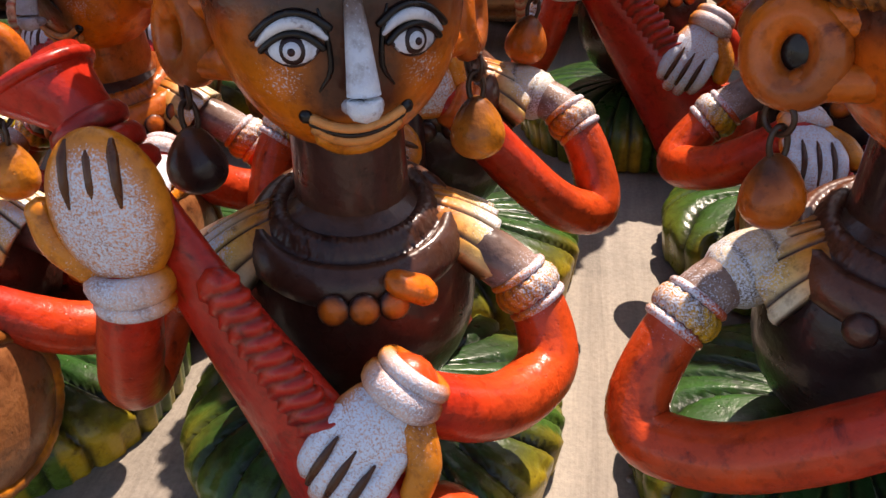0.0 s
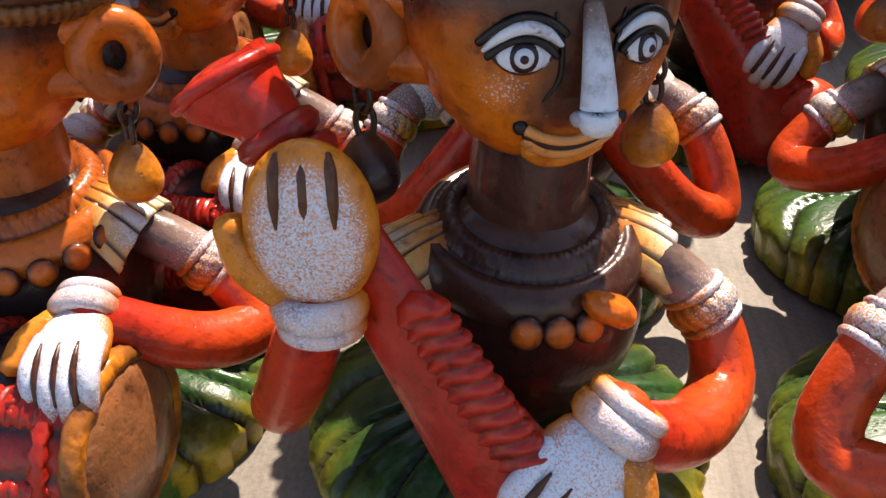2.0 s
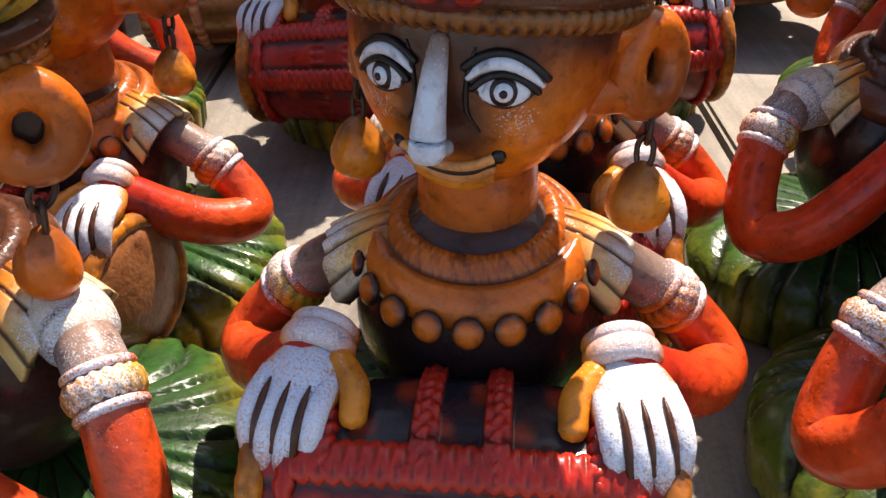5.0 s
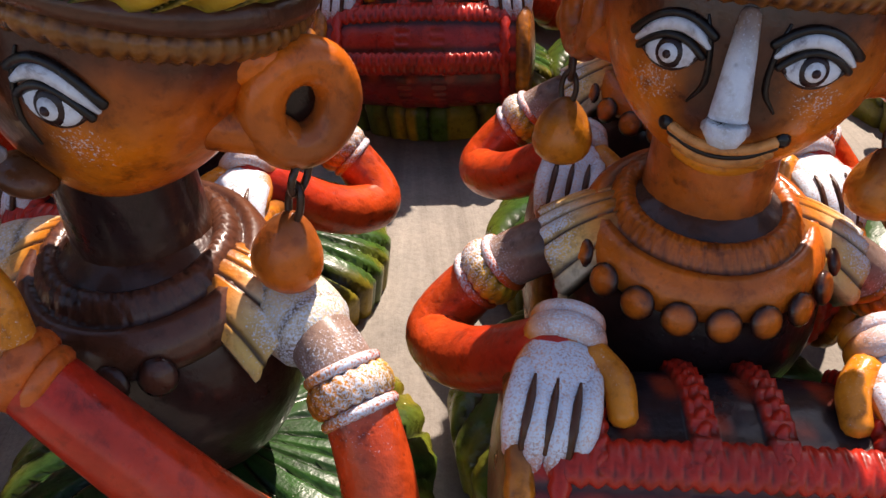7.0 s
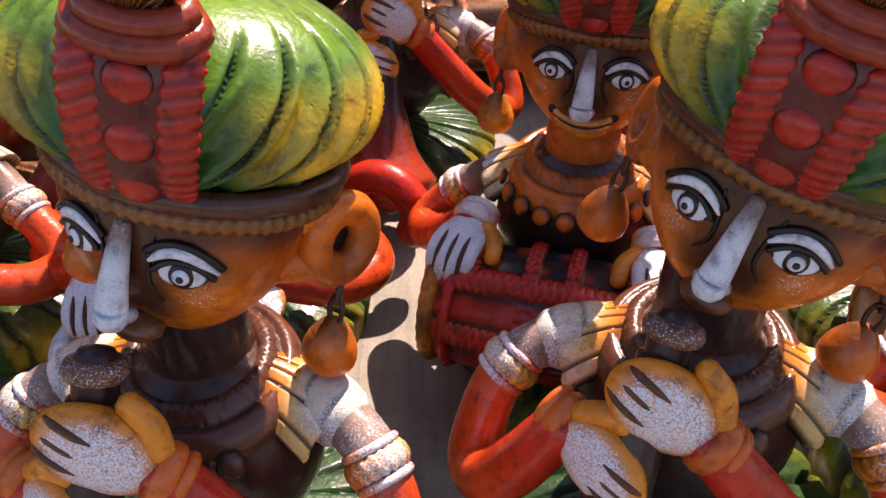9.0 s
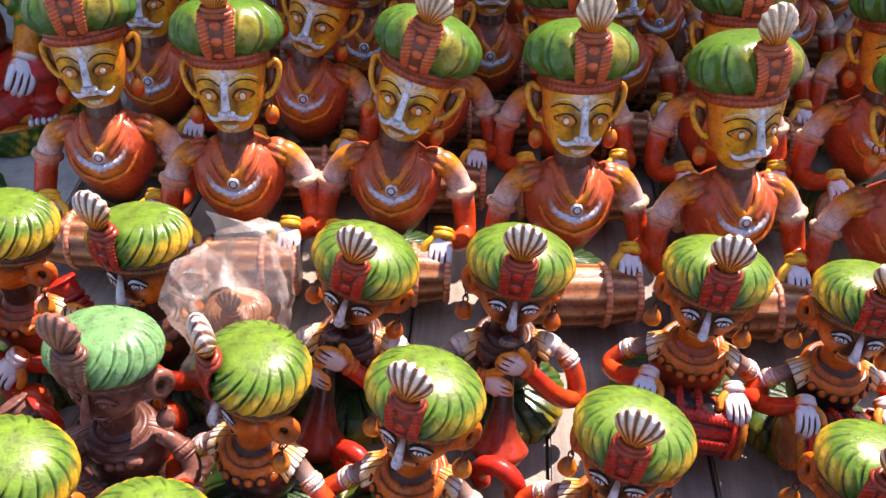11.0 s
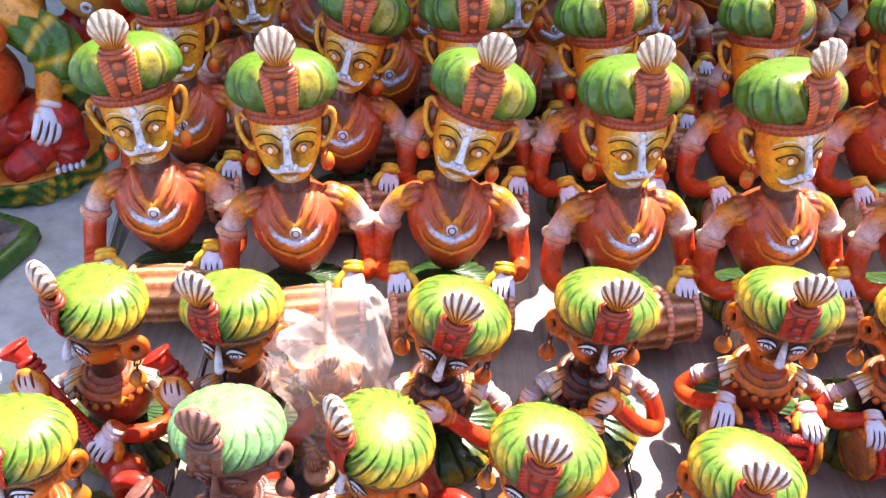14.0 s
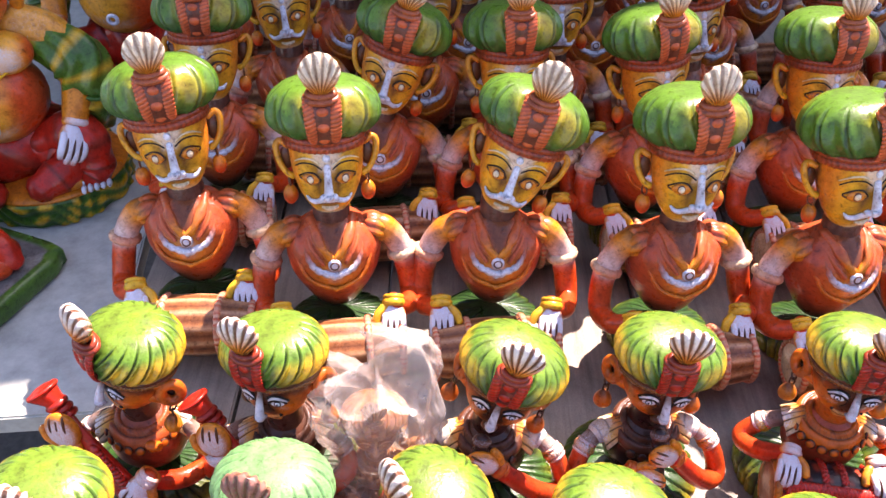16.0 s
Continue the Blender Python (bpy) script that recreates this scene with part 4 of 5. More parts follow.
# ---------------------------------------------------------------- the taller moustached drummers
def tall_head(k, yaw, nod, lean):
    keep = k.m
    k.tube([(0, 0.0, 0.085), (0, 0.0, 0.132)], [0.0165, 0.0145], (0.09, 0.035, 0.025), n=20, sub=1)
    base = keep @ turn_about((0, 0, 0.12), nod - 8, lean, yaw)
    k.m = base @ pose(0, 0, 0.119) @ Matrix.Diagonal((1.17, 1.12, 1.2, 1)) @ pose(0, 0, -0.122)
    z = np.concatenate([0.122 + 0.056 * np.linspace(0, 1, 26), [0.1785]])
    s = (z - 0.122) / 0.056
    a = 0.0262 * (1 - (1 - np.clip(s, 0, 1)) ** 2.3) ** 0.52 * (1 - 0.05 * s)
    b = 0.0235 * (1 - (1 - np.clip(s, 0, 1)) ** 2.2) ** 0.5
    a[-1] = b[-1] = 1e-4
    o = -0.004 * (1 - s)
    th = np.linspace(0, 2 * np.pi, 44, endpoint=False)
    X, Y, Z = a[:, None] * np.sin(th), o[:, None] - b[:, None] * np.cos(th), z[:, None] + 0 * th
    fx, fy, fz = X.ravel(), Y.ravel(), Z.ravel()
    c = mix((0.68, 0.35, 0.02), (0.58, 0.17, 0.015), step(0.014, 0.025, np.abs(fx)) + step(-0.006, 0.004, fy))
    socket = np.exp(-((np.abs(fx) - 0.0068) / 0.0042) ** 2 - ((fz - 0.1535) / 0.0075) ** 2) * (fy < 0)
    c = mix(c, (0.05, 0.02, 0.016), np.clip(socket * 1.15, 0, 0.95))
    c = mix(c, BROWN, np.exp(-((np.abs(fx) - 0.0055) / 0.002) ** 2 - ((fz - 0.148) / 0.007) ** 2) * 0.8)
    wing = step(0.0025, -0.001, np.abs(fx) - 0.003 - 0.55 * (fz - 0.159)) * step(0.156, 0.16, fz) * (fy < 0)
    c = mix(c, WHITE, wing * 0.5)
    c = mix(c, CREAM, step(0.131, 0.126, fz) * step(0.012, 0.004, np.abs(fx)))
    c = mix(c, BROWN, (fy > 0.002) * 0.8)
    c = mix(c, BROWN, 0.75 * np.exp(-((fz - 0.1352 - 8 * fx * fx) / 0.0032) ** 2) * step(0.0165, 0.011, np.abs(fx)) * (fy < 0))
    k.grid(np.stack([X, Y, Z], -1), c, 0.12 * wing)

    def fy_at(x, zz):
        i = np.interp(zz, z[:-1], np.arange(26))
        aa, bb, oo = np.interp(i, np.arange(27), a), np.interp(i, np.arange(27), b), np.interp(i, np.arange(27), o)
        return oo - bb * math.sqrt(max(0.02, 1 - (x / aa) ** 2))
    ln = lambda pts, r, col, off=0.0004, sp=0.0, n=6: k.tube([(x, fy_at(x, zz) - off, zz) for x, zz in pts], r, col, sp, n=n, sub=3, up=(0, 1, 0))
    for q in (-1, 1):
        e = q * 0.0112
        y = fy_at(e, 0.1535)
        rot = pose(0, 0, 0, 0, 0, q * 24).to_3x3()
        k.ball((e, y, 0.1535), (0.0062, 0.0016, 0.0036), AMBER, 0.15, rot=rot, n=14)
        k.ball((e, y - 0.0006, 0.1535), (0.0031, 0.0017, 0.0031), BROWN, rot=rot, n=12)
        k.ball((e, y - 0.0011, 0.1535), (0.0024, 0.0018, 0.0024), CREAM, 0.2, rot=rot, n=12)
        ln([(e - q * 0.0066, 0.1535), (e - q * 0.003, 0.1576), (e + q * 0.002, 0.1578), (e + q * 0.0072, 0.1545)], 0.0006, (0.03, 0.012, 0.008))
        ln([(e - q * 0.0064, 0.1525), (e, 0.1498), (e + q * 0.007, 0.1535)], 0.0006, BROWN)
        ln([(q * 0.0035, 0.163), (q * 0.009, 0.1668), (q * 0.0155, 0.1668), (q * 0.021, 0.1632)], [0.0005, 0.0007, 0.0007, 0.0003], CREAM, 0.0002, 0.2, 8)
        ln([(q * 0.0035, 0.1605), (q * 0.009, 0.164), (q * 0.016, 0.1637), (q * 0.0205, 0.1605)], 0.0005, BLACK)
        # moustache
        ln([(q * 0.0006, 0.1385), (q * 0.0045, 0.1392), (q * 0.009, 0.1374), (q * 0.0125, 0.1378), (q * 0.0148, 0.1405)], [0.0015, 0.002, 0.0018, 0.0014, 0.0007], WHITE, 0.0016, 0.2, 8)
        ln([(q * 0.0006, 0.1362), (q * 0.005, 0.1366), (q * 0.010, 0.135)], 0.0007, BROWN, 0.0006)
        k.ball((q * 0.0036, fy_at(0, 0.1425) - 0.004, 0.1425), (0.0026, 0.003, 0.0022), WHITE, 0.1, n=10)
        # looped ear with a drop
        k.tube([(q * 0.0235, 0.002, 0.147), (q * 0.0275, 0.002, 0.1495), (q * 0.0318, 0.004, 0.1565), (q * 0.0335, 0.006, 0.166), (q * 0.0305, 0.007, 0.1695), (q * 0.0255, 0.004, 0.167)], [0.0024, 0.002, 0.0021, 0.0024, 0.0022, 0.002], lambda t: mix(YELLOW, AMBER, t), n=10, sub=4)
        k.ball((q * 0.0272, 0.007, 0.158), (0.0048, 0.002, 0.008), BROWN, n=10)
        k.ring((q * 0.0265, 0.003, 0.1435), (1, 0.2, 0), 0.0032, 0.0007, BROWN, n=14, k=5)
        k.ball((q * 0.0265, 0.003, 0.134), (0.0052, 0.005, 0.0068), lambda u: mix(ORED, AMBER, step(-0.3, 0.6, u[:, 2])), n=16)
    ln([(-0.005, 0.1325), (0, 0.1312), (0.005, 0.1325)], [0.0012, 0.0021, 0.0012], CREAM, 0.0004, 0.2, 8)
    k.tube([(0, fy_at(0, 0.162) - 0.0004, 0.1625), (0, fy_at(0, 0.152) - 0.0034, 0.152), (0, fy_at(0, 0.145) - 0.0062, 0.1445), (0, fy_at(0, 0.142) - 0.0055, 0.1415)], [0.0022, 0.0026, 0.0034, 0.0026], WHITE, 0.25, n=12, sub=5)
    k.ball((0, fy_at(0, 0.1672) - 0.0004, 0.1678), (0.0026, 0.0014, 0.0026), WHITE, 0.2, n=12)
    # braided brow band and turban
    k.m = base
    for zz, r, R in ((0.1815, 0.0038, 0.0296), (0.186, 0.0028, 0.03)):
        k.ring((0, 0, zz), (0, 0, 1), R, r, mix(ORED, BROWN, np.array([0.55]))[0], n=240, k=12, squash=(1, 0.92), bumps=lambda t, q2: 1 + 0.07 * np.sin(t * 6.28 * 44 + 2.5 * q2), crease_shade=0.45)
    keep2 = k.m
    k.m = k.m @ pose(0, 0.0, 0.2) @ Matrix.Diagonal((1.26, 1.24, 1.2, 1)) @ pose(0, 0, -0.1295)
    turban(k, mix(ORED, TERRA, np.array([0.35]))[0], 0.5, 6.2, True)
    k.m = keep


def tall_drummer(yaw=0, nod=4, lean=0, drum_x=0.0, drum_yaw=0):
    k = Clay()
    keep = k.m
    k.m = Matrix.Diagonal((0.95, 0.94, 1.05, 1))
    skirt(k)
    k.m = Matrix.Diagonal((0.98, 1.0, 1.01, 1))
    body = (0.46, 0.092, 0.03)

    def rob(U, Q):
        ang = np.arctan2(U[..., 0], -U[..., 1])
        fold = 0.012 * np.sin(9 * ang + 7 * U[..., 2]) * step(-0.5, 0.2, U[..., 2]) * step(0.2, 0.9, np.abs(ang))
        box = 1 + 0.16 * step(0.0, 0.6, U[..., 2]) * step(0.2, 0.8, np.abs(U[..., 0])) - 0.2 * step(0.1, -0.7, U[..., 2])
        return Q * (1 + fold)[..., None] * np.stack([box, box, np.ones_like(box)], -1)

    def robe(u):
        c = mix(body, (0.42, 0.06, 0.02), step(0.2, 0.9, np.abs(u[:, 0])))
        fold = np.sin(9 * np.arctan2(u[:, 0], -u[:, 1]) + 7 * u[:, 2])
        c = mix(c, (0.2, 0.03, 0.015), step(0.8, 1, fold) * 0.22)
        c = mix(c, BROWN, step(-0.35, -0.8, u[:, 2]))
        v = step(0.05, -0.08, np.abs(u[:, 0]) - 0.5 * (u[:, 2] - 0.3)) * (u[:, 1] < 0)
        bib = np.exp(-((u[:, 0]) / 0.42) ** 2 - ((u[:, 2] - 0.12) / 0.3) ** 2) * (u[:, 1] < 0)
        c = mix(c, AMBER, np.clip(bib * 1.6, 0, 1) * 0.9)
        c = mix(c, WHITE, step(0.7, 1.0, bib) * 0.6)
        return mix(c, BROWN, v * 0.9)
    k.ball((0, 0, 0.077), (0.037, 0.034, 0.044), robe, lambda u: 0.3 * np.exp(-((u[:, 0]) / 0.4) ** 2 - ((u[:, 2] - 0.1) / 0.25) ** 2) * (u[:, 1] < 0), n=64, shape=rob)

    def chest(x, z, off=0.001):
        q = 1 - (x / 0.038) ** 2 - ((z - 0.077) / 0.044) ** 2
        return (x, -0.034 * math.sqrt(max(0.0, q)) - off, z)
    rope = lambda t, a: 1 + 0.16 * np.sin(t * 6.28 * 22 + 2 * a)
    for q in (-1, 1):
        k.tube([chest(q * x, z) for x, z in ((0.0165, 0.1165), (0.0125, 0.1085), (0.007, 0.1), (0.001, 0.0938))], [0.0042, 0.004, 0.0034, 0.0028], lambda t: mix(body, AMBER, step(0.3, 0.8, t)), lambda t: 0.3 * t, n=10, sub=8, up=(0, 1, 0), flat=0.7, bumps=rope)
        k.tube([chest(q * x, z) for x, z in ((0.0235, 0.1105), (0.022, 0.0985), (0.0155, 0.0868), (0.0, 0.0805))], [0.0016, 0.002, 0.0026, 0.003], lambda t: mix(mix(body, BROWN, 0.3 + 0 * t), WHITE, step(0.35, 0.8, t)), lambda t: 0.3 * t, n=8, sub=10, up=(0, 1, 0), bumps=rope)
        k.tube([chest(q * x, z) for x, z in ((0.0295, 0.104), (0.0275, 0.089), (0.0195, 0.0755), (0.0, 0.068))], 0.0017, lambda t: mix(ORED, AMBER, t), n=8, sub=10, up=(0, 1, 0), bumps=rope)
        k.tube([chest(q * x, z) for x, z in ((0.021, 0.113), (0.0175, 0.102), (0.009, 0.091))], 0.0019, body, n=8, sub=6, up=(0, 1, 0))

        def pleat(U, Q):
            return Q * (1 + 0.06 * np.cos(np.arctan2(U[..., 1], U[..., 2] + 0.3) * 11))[..., None]
        k.ball((q * 0.0325, 0.001, 0.1025), (0.0132, 0.0142, 0.0112), lambda u: mix(mix(body, AMBER, step(-0.3, 0.4, u[:, 0] * q)), BROWN, step(-0.5, -0.98, np.cos(np.arctan2(u[:, 1], u[:, 2] + 0.3) * 11)) * 0.8), lambda u: 0.25 * step(0.4, 1, u[:, 0] * q), rot=pose(0, 0, 0, 0, q * 26, 0).to_3x3(), n=48, shape=pleat)
    k.ball(chest(0, 0.0905, 0.001), (0.0052, 0.003, 0.0052), WHITE, 0.3, n=18)
    k.ring(chest(0, 0.0905, 0.0032), (0, -1, 0.1), 0.003, 0.0007, BROWN, n=18, k=6)
    keep = k.m
    for q in (-1, 1):
        el = (q * 0.061, -0.012, 0.05)
        wr = (q * 0.044 + drum_x * 0.3, -0.045, 0.058)
        k.tube([(q * 0.03, 0.003, 0.103), (q * 0.043, 0.0, 0.1), (q * 0.0555, -0.002, 0.08), el, (q * 0.057, -0.033, 0.049), wr], [0.0098, 0.0102, 0.0098, 0.0092, 0.0084, 0.007],
               lambda t: mix(mix(mix(BROWN, AMBER, step(0.08, 0.2, t)), mix(AMBER, WHITE, np.array([0.55]))[0], step(0.2, 0.36, t)), ORED, step(0.42, 0.46, t)), lambda t: 0.35 * step(0.15, 0.3, t) * step(0.48, 0.4, t), n=16, sub=8)
        zig = lambda t, a: 1 + 0.1 * np.sin(t * 6.28 * 14 + 2 * np.sin(a))
        k.ring((q * 0.0555, -0.002, 0.08), (q * 0.3, -0.1, -1), 0.0094, 0.0038, lambda t: mix(CREAM, ORED, 0.35 + 0.3 * np.cos(t * 6.28)), 0.3, n=48, k=10, bumps=zig)
        hand(k, wr, (-q * 0.05, -0.6, -0.6), (0, -0.65, 0.7), q, s=1.08, tint=WHITE, thumb=YELLOW, bent=0.25, band=YELLOW)
    # ribbed wooden drum
    k.m = keep @ pose(drum_x, -0.058, 0.027, 0, 0, drum_yaw)
    x = np.linspace(-1, 1, 33)
    th = np.linspace(0, 2 * np.pi, 48, endpoint=False)
    R = 0.0245 * (1 - 0.2 * x ** 2)[:, None] * (1 + 0.025 * np.cos(th * 12))[None]
    stripe = 0.5 + 0.5 * np.cos(th * 12)
    P = np.stack([x[:, None] * 0.05 + 0 * th, R * np.cos(th), R * np.sin(th)], -1)
    k.grid(P, mix(mix(BROWN, TERRA, np.tile(stripe, 33)), CREAM, np.tile(step(0.8, 1, stripe), 33) * 0.3), 0.0)
    for q in (-0.97, -0.45, 0.45, 0.97):
        k.ring((q * 0.05, 0, 0), (1, 0, 0), 0.0245 * (1 - 0.2 * q * q), 0.0028, lambda t: mix(CREAM, ORED, 0.6 + 0.4 * np.sin(t * 6.28 * 30)), 0.2, n=70, k=8, bumps=lambda t, a: 1 + 0.15 * np.sin(t * 6.28 * 30))
    for q in (-1, 1):
        k.ball((q * 0.049, 0, 0), (0.003, 0.019, 0.019), CREAM, 0.2, n=20)
    k.m = pose(0, 0, 0.002) @ Matrix.Diagonal((0.96, 1.0, 1.0, 1))
    tall_head(k, yaw, nod, lean)
    return k


# ---------------------------------------------------------------- the laughing pot-bellied figure
def laughing_figure():
    k = Clay()
    skin = (0.64, 0.29, 0.025)
    th = np.linspace(0, 2 * np.pi, 150, endpoint=False)
    zz = np.linspace(0, 1, 14)
    A, B = np.meshgrid(th, zz)
    lump = np.sin(17 * A + 3 * np.sin(5 * A) + 4 * B) * np.sin(7 * B + 2 * np.sin(9 * A))
    R = (0.078 + 0.0025 * lump) * np.where(B > 0.97, 0.9, 1)
    k.m = pose(0.026, -0.004, 0)
    k.grid(np.stack([R * np.cos(A), R * np.sin(A), 0.027 * B], -1), mix(mix(DGREEN, GREEN, step(-0.6, 0, lump).ravel()), YELLOW, step(0.1, 0.55, lump).ravel() * 0.9))
    k.ball((0, -0.004, 0.027), (0.078, 0.072, 0.009), lambda u: mix(AMBER, ORANGE, step(0, 1, u[:, 2])), 0.1, n=40)
    k.m = Matrix.Identity(4)
    k.tube([(0.03, -0.02, 0.062), (0.07, -0.046, 0.082), (0.078, -0.058, 0.05), (0.07, -0.064, 0.036)], [0.024, 0.021, 0.017, 0.012], lambda t: mix(RED, (0.16, 0.02, 0.012), 0.85 * step(0.5, 1, np.sin(t * 30))), n=28, sub=14, bumps=lambda t, a: 1 + 0.06 * np.sin(t * 30) + 0.03 * np.sin(a * 5 + t * 6))
    for i in range(5):
        k.ball((0.062 + 0.006 * i, -0.078 + 0.0015 * i, 0.036), (0.0028, 0.0062, 0.004), WHITE, 0.2, n=10)

    def cloth(U, Q):
        a = np.arctan2(U[..., 0], -U[..., 1])
        return Q * (1 + 0.05 * np.sin(a * 7 + 5 * U[..., 2]))[..., None]
    k.ball((0, 0, 0.06), (0.06, 0.052, 0.042), lambda u: mix(RED, (0.25, 0.025, 0.012), step(0.3, 1, np.sin(np.arctan2(u[:, 0], -u[:, 1]) * 7 + 5 * u[:, 2]))), n=60, shape=cloth)
    for q in (-1, 1):
        k.tube([(q * 0.03, -0.02, 0.06), (q * 0.055, -0.045, 0.05), (q * 0.02, -0.068, 0.036)], [0.026, 0.024, 0.015], lambda t: mix(RED, (0.16, 0.02, 0.012), 0.9 * step(0.6, 1, np.sin(t * 26))), n=30, sub=14, bumps=lambda t, a: 1 + 0.05 * np.sin(t * 26) + 0.03 * np.sin(a * 5 + t * 6))
        k.ball((q * 0.05, -0.062, 0.037), (0.02, 0.011, 0.008), AMBER, 0.3, n=16)
        for i in range(5):
            k.ball((q * (0.062 + 0.0025 * i), -0.068 + 0.004 * i, 0.037), (0.005, 0.0032, 0.004), WHITE, 0.2, n=8)
    # belly reddens to +x; sides, back and underside browned as painted shade
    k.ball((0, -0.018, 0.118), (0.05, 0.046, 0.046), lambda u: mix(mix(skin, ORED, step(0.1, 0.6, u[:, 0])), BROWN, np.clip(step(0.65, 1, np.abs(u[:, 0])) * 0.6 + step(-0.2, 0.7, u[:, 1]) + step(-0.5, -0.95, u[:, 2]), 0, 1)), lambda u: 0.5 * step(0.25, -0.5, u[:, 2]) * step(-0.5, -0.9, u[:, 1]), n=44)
    k.ring((0, -0.067, 0.108), (0, -1, 0), 0.005, 0.0022, WHITE, 0.3, n=20, k=8)
    for q in (-1, 1):
        k.ball((q * 0.024, -0.028, 0.165), (0.026, 0.022, 0.02), lambda u: mix(skin, ORED, step(0.4, 1, np.abs(u[:, 0]))), lambda u: 0.55 * step(-0.3, -0.9, u[:, 1]), n=26)
        k.tube([(q * 0.035, 0, 0.18), (q * 0.066, -0.004, 0.165), (q * 0.078, -0.02, 0.13), (q * 0.07, -0.05, 0.1)], [0.02, 0.019, 0.016, 0.012], lambda t: mix(skin, AMBER, t), lambda t: 0.4 * step(0.6, 0.2, t), n=18, sub=6)
        hand(k, (q * 0.069, -0.054, 0.096), (-q * 0.2, -0.6, -0.5), (q * 0.4, -0.6, 0.5), -q, s=1.5, tint=WHITE, thumb=AMBER)
        wrapz = lambda t, a: 1 + 0.12 * np.sin(a * 6 + t * 12)
        k.tube([(q * 0.05, 0.0, 0.166), (q * 0.082, -0.016, 0.145), (q * 0.088, -0.022, 0.11), (q * 0.09, -0.008, 0.07)], [0.018, 0.026, 0.024, 0.012], lambda t: mix(mix(DGREEN, GREEN, 0.5 + 0.5 * np.sin(t * 17)), YELLOW, 0.8 * step(0.6, 1, np.sin(t * 30))), n=30, sub=8, bumps=wrapz)
    k.ring((0, -0.02, 0.172), (0, -0.7, 1), 0.04, 0.0016, YELLOW, 0.1, n=70, k=6, bumps=lambda t, a: 1 + 0.4 * np.sin(t * 6.28 * 50))
    k.ball((0, -0.01, 0.218), (0.041, 0.038, 0.04), lambda u: mix(skin, ORED, step(0.5, 1, np.abs(u[:, 0]))), lambda u: 0.4 * step(-0.4, -0.9, u[:, 1]), n=36)
    k.ball((0, -0.043, 0.205), (0.02, 0.007, 0.013), DARK, n=20)
    k.ring((0, -0.0455, 0.205), (0, -1, 0.1), 0.018, 0.0034, ORED, 0.1, n=30, k=8, squash=(1.1, 0.72))
    k.tube([(-0.012, -0.05, 0.213), (0, -0.052, 0.2145), (0.012, -0.05, 0.213)], 0.0025, WHITE, 0.2, n=8)
    k.ball((0, -0.05, 0.224), (0.008, 0.007, 0.006), skin, 0.3, n=14)
    for q in (-1, 1):
        k.ball((q * 0.044, 0, 0.208), (0.007, 0.01, 0.02), AMBER, 0.2, n=16)
    return k


# ---------------------------------------------------------------- structure: ground, wall, awning, table
def box(bm, x0, x1, y0, y1, z0, z1):
    vs = [bm.verts.new(p) for p in ((x0, y0, z0), (x1, y0, z0), (x1, y1, z0), (x0, y1, z0), (x0, y0, z1), (x1, y0, z1), (x1, y1, z1), (x0, y1, z1))]
    for q in ((0, 3, 2, 1), (4, 5, 6, 7), (0, 1, 5, 4), (1, 2, 6, 5), (2, 3, 7, 6), (3, 0, 4, 7)):
        bm.faces.new([vs[i] for i in q])


def part(name, bm, material, parent=None, label="", bevel=0.0):
    if bevel:
        bmesh.ops.bevel(bm, geom=bm.edges[:], offset=bevel, segments=2, affect="EDGES")
    me = bpy.data.meshes.new(name)
    bm.to_mesh(me)
    bm.free()
    me.materials.append(material)
    ob = new(name, me)
    ob.parent = parent
    if label:
        ob["label"] = label
    return ob


bm = bmesh.new()
box(bm, -30, 30, -30, 30, -0.95, -0.75)
tagged(part("ground", bm, GROUND), "dusty dark earth ground under the stall", "ground", kind="structure")

# awning stands out of view, added to keep sun off the back rows
awning = new("awning")
tagged(awning, "unseen plain cloth awning added to shade the back of the stall", "awning")
bm = bmesh.new()
box(bm, -3.2, 2.6, 0.0, 2.6, 1.2, 1.206)
cloth = part("cloth", bm, CLOTH, awning)
cloth.matrix_basis = pose(0.157, 1.042, 0, 0, 0, 8)
for x in (-2.4, 2.4):
    bm = bmesh.new()
    bmesh.ops.create_cone(bm, cap_ends=True, segments=16, radius1=0.025, radius2=0.025, depth=1.96, matrix=pose(x, 2.5, 0.22))
    part("pole", bm, WOOD, awning)
bm = bmesh.new()
box(bm, -3.0, 3.0, 2.6, 2.7, -0.76, 1.2)
tagged(part("wall_back", bm, WALL), "dark plain back wall of the stall", "wall", kind="structure")

table = new("market_table")
tagged(table, "long rough table of weathered grey-brown planks", "table")
EDGES = [-0.671, -0.56, -0.447, -0.335, -0.226, -0.112, 0.004, 0.12, 0.237, 0.352, 0.47]
for i in range(len(EDGES) - 1):
    bm = bmesh.new()
    box(bm, EDGES[i] + 0.0013, EDGES[i + 1] - 0.0013, -0.4, 1.05, -0.022, 0.0 - 0.0006 * (i % 3))
    pl = part("plank", bm, WOOD, table, bevel=0.0016)
    sag = pose(EDGES[i], 0, 0, 0, 8, 0) @ pose(-EDGES[i], 0, 0) if i == 6 else pose(0, 0, -0.0165) if i > 6 else pose(0, 0, 0)
    pl.matrix_basis = pose(-0.015, 0, 0, 0, 0, -6) @ sag
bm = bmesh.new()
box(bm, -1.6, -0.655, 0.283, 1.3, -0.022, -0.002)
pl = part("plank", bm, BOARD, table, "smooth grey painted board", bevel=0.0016)
